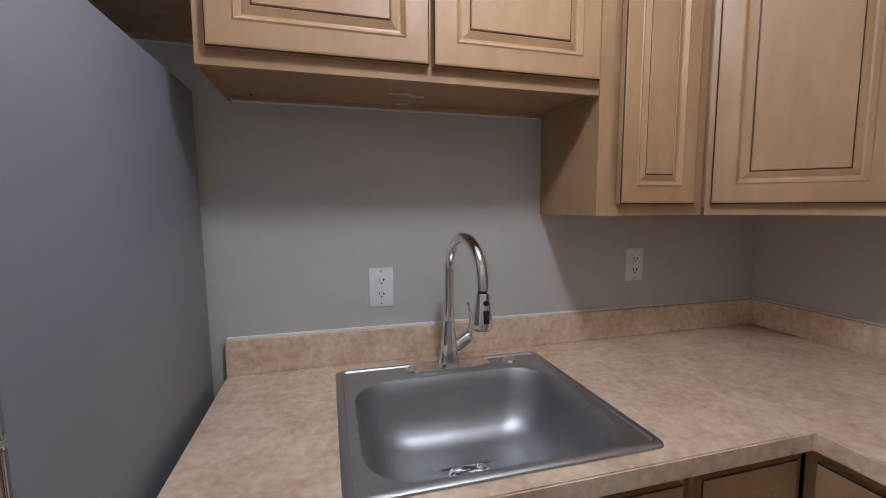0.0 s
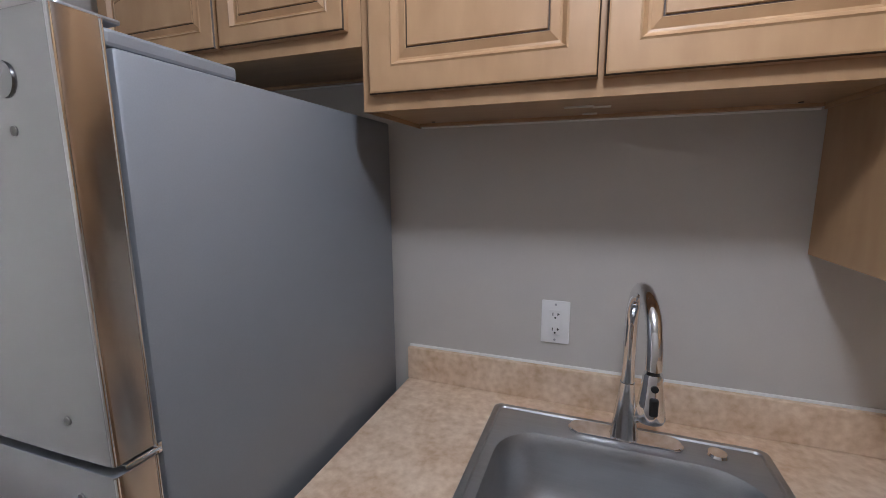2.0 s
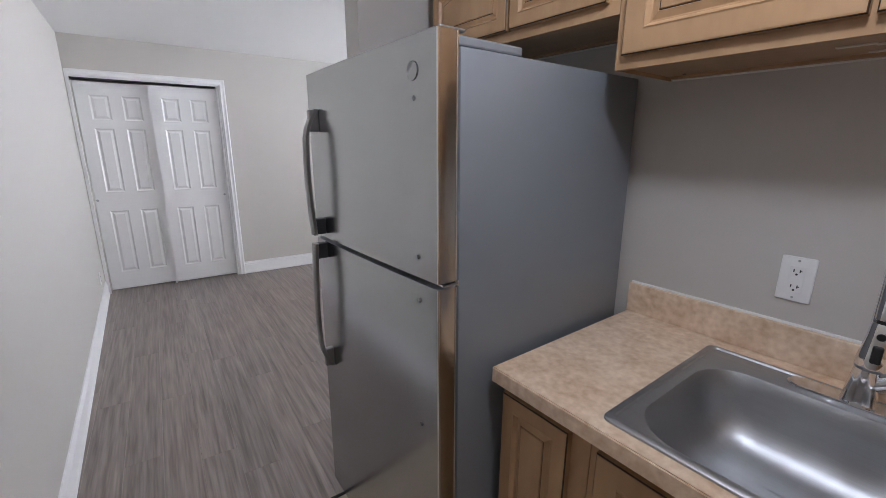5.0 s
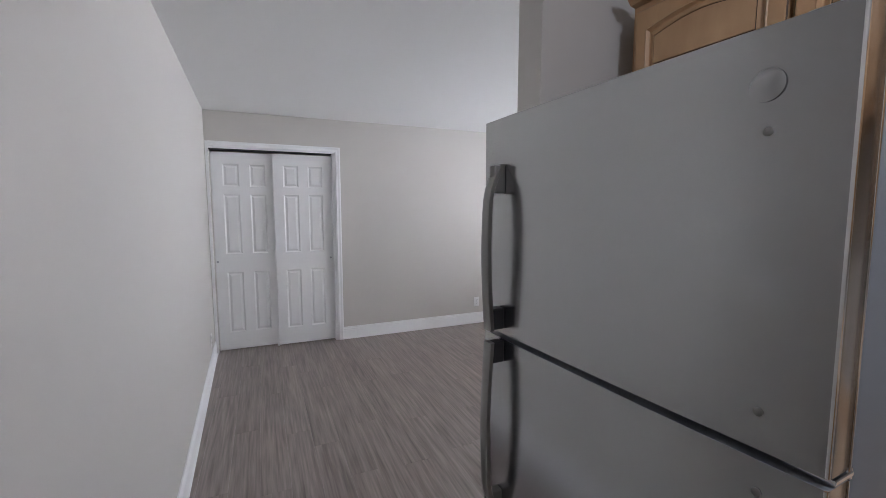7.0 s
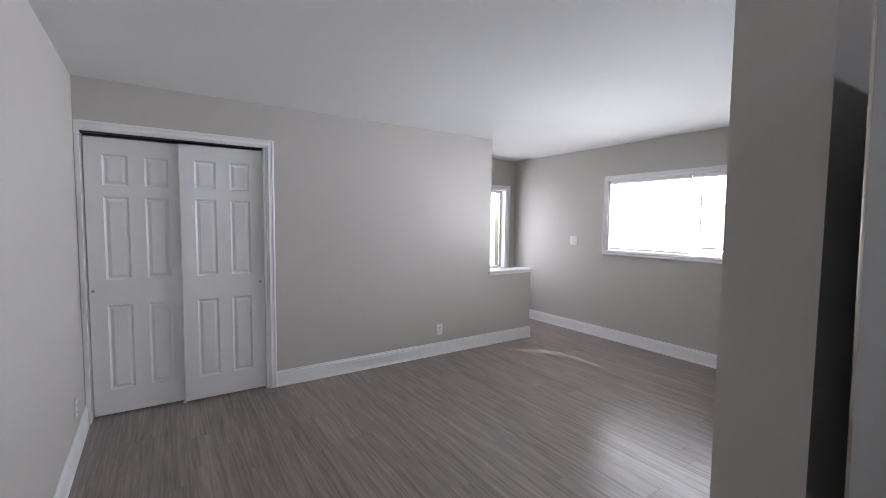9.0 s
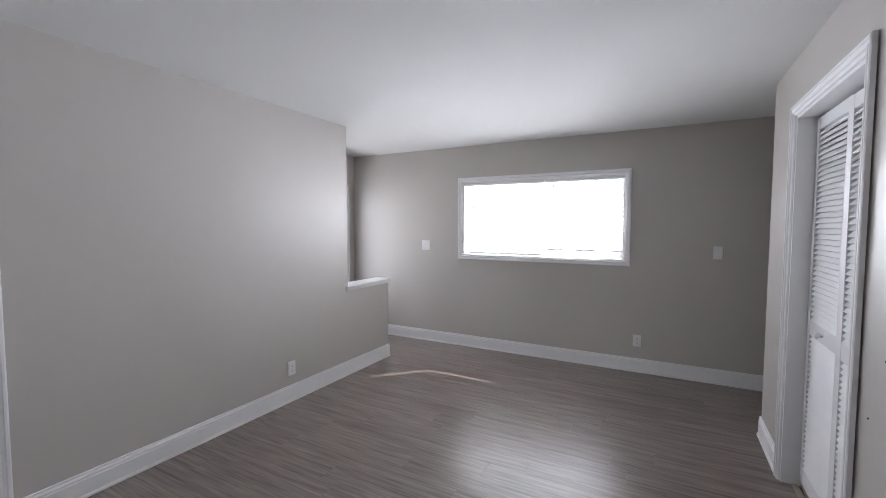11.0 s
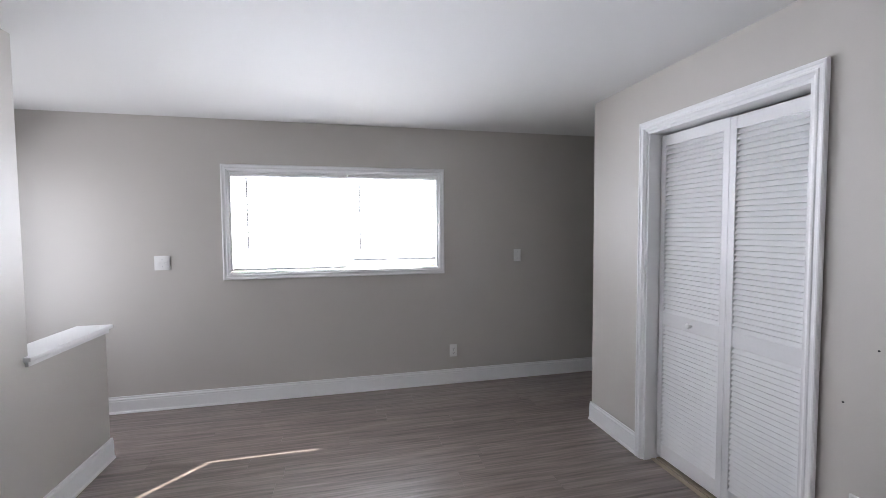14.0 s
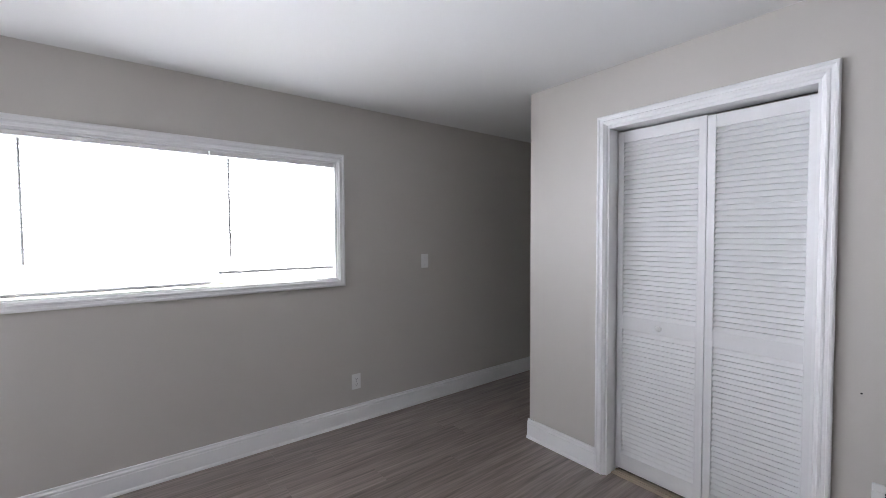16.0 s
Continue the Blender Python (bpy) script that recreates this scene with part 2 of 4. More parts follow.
# sliding closet opening y -0.252 .. 0.893, height 1.995
CY0, CY1, CZ = -0.250, 0.906, 2.014
HALF0, HALF1 = 3.318, 3.966
wall("wall_west", GREIGE + " round the sliding closet doors",
     (WEST - 0.12, WEST, SOUTH - 0.1, CY0, 0, H), (WEST - 0.12, WEST, CY1, HALF0, 0, H), (WEST - 0.12, WEST, CY0, CY1, CZ, H))
wall("wall_half", "low greige half wall beside the stairwell", (WEST - 0.12, WEST, HALF0, HALF1, 0, 0.838))
wall("wall_sliding_closet", GREIGE + " inside the closet", (WEST - 0.82, WEST - 0.7, -0.39, 1.2, 0, H), (WEST - 0.7, WEST - 0.12, 1.08, 1.2, 0, H), (WEST - 0.7, WEST - 0.12, -0.39, SOUTH, 0, H))
wall("wall_stair_side", GREIGE + " beside the stairwell", (-5.64, WEST - 0.12, HALF0 - 0.12, HALF0, 0, H))
SX = -5.40
SY0, SY1, SZ0, SZ1 = 3.88, 4.545, 0.72, 1.92
wall("wall_stair_west", GREIGE + " round the tall stair window",
     (SX - 0.14, SX, HALF0, SY0, 0, H), (SX - 0.14, SX, SY1, NORTH, 0, H), (SX - 0.14, SX, SY0, SY1, 0, SZ0), (SX - 0.14, SX, SY0, SY1, SZ1, H))

# ---- baseboards, casings ----
BASE = [(0.0005, 0.002), (0.022, 0.002), (0.0215, 0.009), (0.019, 0.015), (0.0145, 0.019), (0.0135, 0.021), (0.0135, 0.099), (0.0105, 0.102), (0.0105, 0.107), (0.0135, 0.110), (0.0125, 0.116), (0.008, 0.121), (0.006, 0.1235), (0.006, 0.129), (0.008, 0.131), (0.007, 0.135), (0.0005, 0.136)]


def baseboard(*runs):
    for a, b in runs:
        bm = bmesh.new()
        extrude(bm, BASE, (*a, 0), (*b, 0))
        tagged(part("baseboard", bm, TRIM), "tall white moulded baseboard along the wall", "baseboard", kind="structure")


baseboard(((0.9, NORTH), (SX, NORTH)), ((SX, NORTH), (SX, HALF0)), ((WEST, HALF1 + 0.012), (WEST, 0.972)), ((WEST - 0.12, HALF1), (WEST + 0.012, HALF1)),
          ((LOUV, 1.40), (LOUV, LY0 - 0.058)), ((LOUV, LY1 + 0.058), (LOUV, 3.755)), ((LOUV - 0.013, 3.742), (0.9, 3.742)),
          ((-0.92, 0.955), (-0.92, 1.40)), ((-0.80, 0.955), (-0.92, 0.955)))
PLACE[0] = SOUTHERN
baseboard(((0, 0), (4.3, 0)))
PLACE[0] = PLAIN

CASE = [(0.0, 0.004), (0.0, 0.015), (0.006, 0.018), (0.014, 0.018), (0.018, 0.0145), (0.030, 0.0135), (0.034, 0.016), (0.042, 0.0165), (0.047, 0.012), (0.056, 0.009), (0.060, 0.005), (0.060, 0.001)]


def casing(name, label, m, w, h, width=0.062, legs=(True, True), bottom=False, proud=1.0):
    """Moulded casing round an opening w x h in the plane y = 0, facing -y; x from 0, z from 0."""
    bm = bmesh.new()
    k = width / 0.060
    prof = [(width - u * k, v * proud) for u, v in CASE]

    def strip(corners):
        rings = [[bm.verts.new((cx + dx * u, -v, cz + dz * u)) for u, v in prof] for cx, cz, dx, dz in corners]
        for r, s in zip(rings, rings[1:]):
            for j in range(len(r) - 1):
                bm.faces.new((r[j], r[j + 1], s[j + 1], s[j]))
        if not bottom:
            bm.faces.new(rings[0]), bm.faces.new(rings[-1][::-1])
    if bottom:
        strip([(0, 0, -1, -1), (0, h, -1, 1), (w, h, 1, 1), (w, 0, 1, -1), (0, 0, -1, -1)])
    else:
        pts = []
        pts += [(0, 0, -1, 0), (0, h, -1, 1)] if legs[0] else [(0, h, 0, 1)]
        pts += [(w, h, 1, 1), (w, 0, 1, 0)] if legs[1] else [(w, h, 0, 1)]
        strip(pts)
    return tagged(part(name, bm, TRIM, at=m), label, "trim", kind="structure")


# facing east on the west wall: local x runs along -y ... so turn by -90 about z
def on_wall(x, y, z, facing):
    return pose(x, y, z, 0, 0, {"south": 0, "east": 90, "north": 180, "west": -90}[facing])


casing("closet_casing", "white moulded casing round the sliding closet", on_wall(WEST, CY0, 0, "east"), CY1 - CY0, CZ - 0.004, 0.066, (False, True))
part_trim = tagged(part("closet_side_trim", boxes((WEST + 0.001, WEST + 0.014, SOUTH + 0.006, CY0, 0, CZ + 0.06)), TRIM), "thin white strip beside the closet doors", "trim", kind="structure")
casing("louver_casing", "white fluted casing round the louvered closet", on_wall(LOUV, LY1, 0, "west"), LY1 - LY0, 2.03, 0.057, proud=1.35)
casing("window_casing", "white moulded casing round the front window", on_wall(WX0, NORTH, WZ0, "south"), WX1 - WX0, WZ1 - WZ0, 0.056, bottom=True)
casing("stair_window_casing", "white casing round the stair window", on_wall(SX, SY0, SZ0, "east"), SY1 - SY0, SZ1 - SZ0, 0.06, bottom=True)
tagged(part("louver_jamb", boxes((LOUV - 0.003, LOUV + 0.13, LY1 - 0.012, LY1 + 0.002, 0, 2.032), (LOUV - 0.003, LOUV + 0.13, LY0 - 0.002, LY0 + 0.012, 0, 2.032), (LOUV - 0.003, LOUV + 0.13, LY0 + 0.012, LY1 - 0.012, 2.014, 2.033)), TRIM),
       "white painted jamb of the louvered closet", "trim", kind="structure")
tagged(part("louver_threshold", boxes((LOUV + 0.045, LOUV + 0.075, LY0 + 0.012, LY1 - 0.012, 0, 0.006), (LOUV + 0.085, LOUV + 0.11, LY0 + 0.012, LY1 - 0.012, 0, 0.009), bevel=0.002), TILE), "worn threshold strip under the louvered doors", "trim", kind="structure")
tagged(part("closet_jamb", boxes((WEST - 0.118, WEST + 0.002, CY1 - 0.016, CY1 + 0.002, 0, CZ)), TRIM), "white jamb of the sliding closet", "trim", kind="structure")
tagged(part("closet_track", boxes((WEST - 0.09, WEST - 0.02, CY0, CY1 - 0.016, CZ - 0.012, CZ - 0.002)), BLACK), "dark steel track over the sliding doors", "trim", kind="structure")
tagged(part("half_wall_cap", box(WEST - 0.170, WEST + 0.03, HALF0 - 0.03, HALF1 + 0.03, 0.838, 0.862, bevel=0.005), TRIM, smooth=True), "white painted cap on the half wall", "trim", kind="structure")
tagged(part("half_wall_cap_moulding", boxes((WEST + 0.001, WEST + 0.014, HALF0 - 0.02, HALF1 + 0.014, 0.815, 0.838), (WEST - 0.12, WEST + 0.001, HALF1 + 0.001, HALF1 + 0.014, 0.815, 0.838)), TRIM), "small white moulding under the cap", "trim", kind="structure")


# ---- windows with blinds ----
def sash_window(name, label, m, w, h, mullions):
    top = tagged(new(name), label, "window", kind="structure")
    top.matrix_basis = m
    fr = boxes((0, w, 0.004, 0.11, 0.0, 0.005), (0, w, 0.004, 0.11, h - 0.012, h), (0, 0.012, 0.004, 0.11, 0.012, h - 0.012), (w - 0.012, w, 0.004, 0.11, 0.012, h - 0.012))
    part("window_frame", fr, TRIM, top)
    edges = [0.012, *mullions, w - 0.012]
    for a, b in zip(edges, edges[1:]):
        part("sash", boxes((a, b, 0.10, 0.125, 0.012, 0.045), (a, b, 0.10, 0.125, h - 0.045, h - 0.012), (a, a + 0.03, 0.10, 0.125, 0.045, h - 0.045), (b - 0.03, b, 0.10, 0.125, 0.045, h - 0.045)), TRIM, top)
        pane = part("pane", boxes((a + 0.03, b - 0.03, 0.111, 0.114, 0.045, h - 0.045)), GLASS, top)
        pane.visible_shadow = False
    return top


def blind(m, x0, x1, drop, h, label, wand):
    """A slatted blind below z = h, its bottom rail at h - drop."""
    top = thing("window_blind", label, "blind", m, "blinds of the front window")
    part("headrail", box(x0 - (0.034 if x0 > 0.5 else 0), x1, 0.012, 0.045, h - 0.04, h - 0.014, bevel=0.002), PLASTIC, top)
    bm = bmesh.new()
    w = 0.0125
    c, s = w * math.cos(radians(11)), w * math.sin(radians(11))
    prof = [(-c, s), (-c * 0.4, s * 0.4 + 0.0012), (c * 0.4, -s * 0.4 + 0.0012), (c, -s)]
    ring = [[bm.verts.new((px, py, pz)) for py, pz in prof] for px in (x0, x1)]
    ring2 = [[bm.verts.new((px, py, pz - 0.0006)) for py, pz in prof] for px in (x0, x1)]
    for k in range(3):
        bm.faces.new((ring[0][k], ring[0][k + 1], ring[1][k + 1], ring[1][k]))
        bm.faces.new((ring2[0][k], ring2[1][k], ring2[1][k + 1], ring2[0][k + 1]))
    me = finish("slat", bm, SLAT, True)
    longer = me.copy()
    for v in longer.vertices:
        v.co.x -= 0.032 if x0 > 0.5 and v.co.x < (x0 + x1) / 2 else 0.0
    z = h - 0.055
    while z > h - drop + 0.024:
        ob = new("slat", longer if z > 0.56 else me)
        ob.matrix_basis = pose(0, 0.03, z)
        ob.parent = top
        z -= 0.0215
    part("bottom_rail", box(x0, x1, 0.019, 0.041, h - drop, h - drop + 0.017, bevel=0.003), RAIL, top)
    bm = bmesh.new()
    tube(bm, [(wand, 0.008, h - 0.05), (wand + 0.004, 0.008, h - 0.05 - 0.62)], [0.0062, 0.0062], 8)
    part("tilt_wand", bm, RAIL, top, "thin grey tilt wand")
    for fx in (0.15, 0.85):
        bm = bmesh.new()
        tube(bm, [(x0 + (x1 - x0) * fx, 0.0165, h - 0.04), (x0 + (x1 - x0) * fx, 0.0165, h - drop + 0.01)], [0.0008, 0.0008], 6)
        part("ladder_cord", bm, PLASTIC, top)
    return top


W = WX1 - WX0
sash_window("window_1", "wide white sliding window behind closed blinds", on_wall(WX0, NORTH, WZ0, "south"), W, WZ1 - WZ0, [W / 2 + 0.02])
wm = on_wall(WX0, NORTH, WZ0, "south")
MID = -2.80 - WX0
blind(wm, 0.014, MID - 0.004, WZ1 - WZ0 - 0.016, WZ1 - WZ0, "white slatted blind lowered over the front window", 0.135)
blind(wm, MID + 0.038, W - 0.014, WZ1 - WZ0 - 0.076, WZ1 - WZ0, "white slatted blind hanging just short of the sill", MID + 0.10)
sash_window("window_2", "tall bright window over the stairwell", on_wall(SX, SY0, SZ0, "east"), SY1 - SY0, SZ1 - SZ0, [])


# ---- doors ----
def six_panel_door(m, w, h, label, pull_x):
    top = tagged(new("sliding_door"), label, "door", "sliding closet doors")
    top.matrix_basis = m
    st, mu = 0.098, 0.095
    pw = (w - 2 * st - mu) / 2
    xs = [0, st, st + pw, st + pw + mu, w - st, w]
    zs = [0, 0.175, 0.175 + 0.615, 0.975, 0.975 + 0.59, 1.655 - 0.012, 1.655 + 0.205, h]
    bm = bmesh.new()
    for i in range(5):
        for j in range(7):
            if i in (1, 3) and j in (1, 3, 5):
                panel_rings(bm, xs[i], xs[i + 1], zs[j], zs[j + 1], [(0, 0, 0, 0), (0.004, 0.004, 0, 0), (0.012, 0.009, 0, 0), (0.016, 0.009, 0, 0), (0.034, 0.003, 0, 0)])
            else:
                v = [bm.verts.new((x, 0, z)) for x, z in ((xs[i], zs[j]), (xs[i + 1], zs[j]), (xs[i + 1], zs[j + 1]), (xs[i], zs[j + 1]))]
                bm.faces.new(v)
    bmesh.ops.remove_doubles(bm, verts=bm.verts, dist=0.0001)
    v = [bm.verts.new(p) for p in ((0, 0.032, 0), (w, 0.032, 0), (w, 0.032, h), (0, 0.032, h), (0, 0, 0), (w, 0, 0), (w, 0, h), (0, 0, h))]
    for q in ((0, 3, 2, 1), (4, 0, 1, 5), (5, 1, 2, 6), (6, 2, 3, 7), (7, 3, 0, 4)):
        bm.faces.new([v[k] for k in q])
    part("door_slab", bm, DOOR, top)
    bm = bmesh.new()
    disc(bm, 0.011, 0.004, pose(pull_x, -0.001, 0.90, 90))
    disc(bm, 0.007, 0.006, pose(pull_x, -0.001, 0.90, 90))
    part("finger_pull", bm, STEEL, top, "small round metal finger pull")
    return top


six_panel_door(on_wall(WEST - 0.075, CY0 + 0.006, 0.012, "east"), 0.582, 1.975, "white six-panel sliding closet door on the rear track", 0.02)
six_panel_door(on_wall(WEST - 0.035, 0.308, 0.012, "east"), 0.582, 1.975, "white six-panel sliding closet door on the front track", 0.55)
tagged(part("door_guide", box(WEST - 0.10, WEST - 0.03, 0.294, 0.312, 0, 0.02, bevel=0.002), PLASTIC), "small white floor guide under the sliding doors", "trim", kind="structure")


def louver_door(m, w, label, knob=None):
    """x along the width, facing -y, 1.94 m high."""
    top = tagged(new("louver_door"), label, "door", "louvered closet doors")
    top.matrix_basis = m
    st, t, h = 0.036, 0.028, 1.965
    for x in (0, w - st):
        part("stile", box(x, x + st, 0, t, 0, h, bevel=0.002), LOUVER, top)
    for z0, z1 in ((0.0, 0.09), (0.825, 0.905), (h - 0.062, h)):
        part("rail", box(st, w - st, 0.001, t - 0.001, z0, z1, bevel=0.0015), LOUVER, top)
    bm = bmesh.new()
    a = radians(52)
    dy, dz = 0.018 * math.cos(a), 0.018 * math.sin(a)
    oy, oz = 0.003 * math.sin(a), 0.003 * math.cos(a)
    pr = [(-dy - oy, -dz + oz), (-dy + oy, -dz - oz), (dy + oy, dz - oz), (dy - oy, dz + oz)]
    r = [[bm.verts.new((px, py, pz)) for py, pz in pr] for px in (st - 0.001, w - st + 0.001)]
    for k in range(4):
        bm.faces.new((r[0][k], r[0][(k + 1) % 4], r[1][(k + 1) % 4], r[1][k]))
    me = finish("slat", bm, LOUVER)
    for z0, z1 in ((0.09, 0.825), (0.905, h - 0.062)):
        count = round((z1 - z0) / 0.0268)
        for k in range(count):
            ob = new("slat", me)
            ob.matrix_basis = pose(0, t / 2, z0 + (k + 0.5) * (z1 - z0) / count, random.uniform(-1.2, 1.2))
            ob.parent = top
    if knob:
        bm = bmesh.new()
        tube(bm, [(knob, 0, 0.865), (knob, -0.010, 0.865), (knob, -0.016, 0.865), (knob, -0.024, 0.865), (knob, -0.030, 0.865), (knob, -0.032, 0.865)], [0.008, 0.007, 0.013, 0.016, 0.012, 0.004], 20)
        part("knob", bm, PLASTIC, top, "small round white knob", True)
    return top


louver_door(on_wall(LOUV + 0.078, 3.158, 0.035, "west"), 0.463, "white louvered bifold door leaf with a round knob", 0.250)
louver_door(on_wall(LOUV + 0.074, 2.690, 0.028, "west"), 0.418, "white louvered bifold door leaf, hinged and closed")


# ---- wall plates ----
def plate(m, kind, label, group=""):
    """An outlet or switch plate, its middle at the origin, facing -y."""
    cat = "outlet" if "outlet" in kind else "light switch"
    top = thing("wall_outlet" if "outlet" in kind else "light_switch", label, cat, m, group)
    wide = 0.115 if kind == "switch2" else 0.072
    part("cover_plate", box(-wide / 2, wide / 2, -0.006, 0.0, -0.058, 0.058, bevel=0.003), PLASTIC, top, smooth=True)
    if "outlet" in kind:
        if kind == "outlet_square":
            part("receptacle", box(-0.0165, 0.0165, -0.0085, -0.006, -0.034, 0.034, bevel=0.001), PLASTIC, top)
            part("test_button", boxes((-0.008, 0.008, -0.0095, -0.0085, -0.004, 0.004)), PLASTIC, top)
        for s in (-1, 1):
            z = s * 0.0205
            if kind != "outlet_square":
                bm = bmesh.new()
                disc(bm, 0.0165, 0.003, pose(0, -0.007, z, 90))
                part("receptacle", bm, PLASTIC, top)
            zz = -0.0096 if kind == "outlet_square" else -0.0091
            part("slot", boxes((-0.0075, -0.0052, zz, zz + 0.001, z - 0.002, z + 0.006)), BLACK, top)
            part("slot", boxes((0.0052, 0.0075, zz, zz + 0.001, z - 0.002, z + 0.006), (0.0075, 0.0105, zz, zz + 0.001, z + 0.001, z + 0.003)), BLACK, top)
            bm = bmesh.new()
            disc(bm, 0.0026, 0.001, pose(0, zz + 0.0005, z - 0.0075, 90), segments=12)
            part("ground_hole", bm, BLACK, top)
    else:
        for x in ((-0.023, 0.023) if kind == "switch2" else (0,)):
            part("slot_collar", box(x - 0.006, x + 0.006, -0.0075, -0.006, -0.013, 0.013, bevel=0.0006), PLASTIC, top)
            tog = box(x - 0.004, x + 0.004, -0.019, -0.0075, -0.003, 0.007, bevel=0.0015)
            part("toggle", tog, PLASTIC, top)
    for z in (-0.048, 0.048) if "square" in kind else ((0,) if "outlet" in kind else (-0.03, 0.03)):
        bm = bmesh.new()
        disc(bm, 0.003, 0.0012, pose(0, -0.0062, z, 90), segments=12)
        part("screw", bm, STEEL, top)
    return top


PLACE[0] = KITCHEN
plate(on_wall(0.430, SINK, 1.135, "south"), "outlet_square", "white square-faced outlet above the backsplash", "kitchen outlets")
plate(on_wall(1.318, SINK, 1.168, "south"), "outlet_square", "white square-faced outlet in the counter corner", "kitchen outlets")
PLACE[0] = PLAIN
plate(on_wall(-4.258, NORTH, 1.195, "south"), "switch2", "white double light switch beside the window")
plate(on_wall(-1.217, NORTH, 1.196, "south"), "switch1", "white single light switch on the window wall")
plate(on_wall(-1.856, NORTH, 0.311, "south"), "outlet", "white wall outlet under the front window")
plate(on_wall(WEST, 2.628, 0.273, "east"), "outlet", "white wall outlet on the long greige wall")
PLACE[0] = SOUTHERN
plate(on_wall(0.41, 0, 0.27, "north"), "outlet", "white wall outlet near the sliding closet")
plate(on_wall(3.90, 0, 1.21, "north"), "switch1", "white single light switch near the refrigerator")
PLACE[0] = PLAIN


def wall_vent(m, w, h):
    top = thing("wall_vent", "white metal wall register above the baseboard", "vent", m)
    part("backing", boxes((0.004, w - 0.004, -0.003, -0.001, 0.004, h - 0.004)), BLACK, top)
    part("frame", boxes((0, w, -0.012, 0, 0, 0.028), (0, w, -0.012, 0, h - 0.028, h), (0, 0.034, -0.012, 0, 0.028, h - 0.028), (w - 0.034, w, -0.012, 0, 0.028, h - 0.028), bevel=0.003), TRIM, top)
    bm = bmesh.new()
    extrude(bm, [(0.002, -0.004), (0.011, -0.0005), (0.011, 0.0015), (0.002, -0.002)], (w - 0.034, 0, 0), (0.034, 0, 0))
    me = finish("slat", bm, TRIM)
    n = int((h - 0.07) / 0.0115)
    for k in range(n):
        ob = new("slat", me)
        ob.matrix_basis = pose(0, 0, 0.036 + k * (h - 0.072) / (n - 1))
        ob.parent = top
    for x in (0.05, w - 0.05):
        bm = bmesh.new()
        disc(bm, 0.004, 0.002, pose(x, -0.0125, h - 0.014, 90), segments=12)
        part("screw", bm, BLACK, top)
    return top


wall_vent(on_wall(LOUV, 2.085, 0.29, "west"), 0.30, 0.185)
for y, z in ((1.985, 1.60), (2.12, 0.80), (2.02, 1.02)):
    bm = bmesh.new()
    disc(bm, 0.0035, 0.003, pose(LOUV - 0.001, y, z, 0, 90), segments=10)
    tagged(part("nail_hole", bm, BLACK), "small dark nail hole in the greige wall", "nail hole", kind="structure")

# ---- kitchen cabinets ----
PLACE[0] = KITCHEN
# outermost band dark: the shadow line round the door, as colour; inner line is glaze
RAISED = [(0, 0.005, 0, 1), (0.0025, 0.0012, 0, 0), (0.006, 0, 0, 0), (0.050, 0, 1, 0), (0.0535, -0.002, 1, 0), (0.057, 0.002, 1, 0), (0.0615, 0.0075, 1, 0), (0.066, 0.0085, 1, 0), (0.081, 0.0030, 1, 0), (0.0825, 0.0050, 1, 1), (0.0852, 0.0050, 1, 0), (0.0865, 0.0020, 1, 0)]


def cabinet_door(parent, x0, x1, z0, z1, arch=0.0, y=0.0, knob=None):
    """A raised-panel door, facing -y, its front at y."""
    w, h = x1 - x0, z1 - z0
    bm = bmesh.new()
    k = min(1.0, w / 0.26, h / 0.3)
    panel_rings(bm, 0, w, 0, h, [(a * k if a > 0.01 else a, d, s, m) for a, d, s, m in RAISED], arch, 14)
    v = [bm.verts.new(p) for p in ((0, 0.02, 0), (w, 0.02, 0), (w, 0.02, h), (0, 0.02, h), (0, 0.004, 0), (w, 0.004, 0), (w, 0.004, h), (0, 0.004, h))]
    for q in ((0, 3, 2, 1), (4, 0, 1, 5), (5, 1, 2, 6), (6, 2, 3, 7), (7, 3, 0, 4)):
        bm.faces.new([v[j] for j in q])
    return part("cabinet_door", bm, [MAPLE, GLAZE_SHADE], parent, at=pose(x0, y, z0))


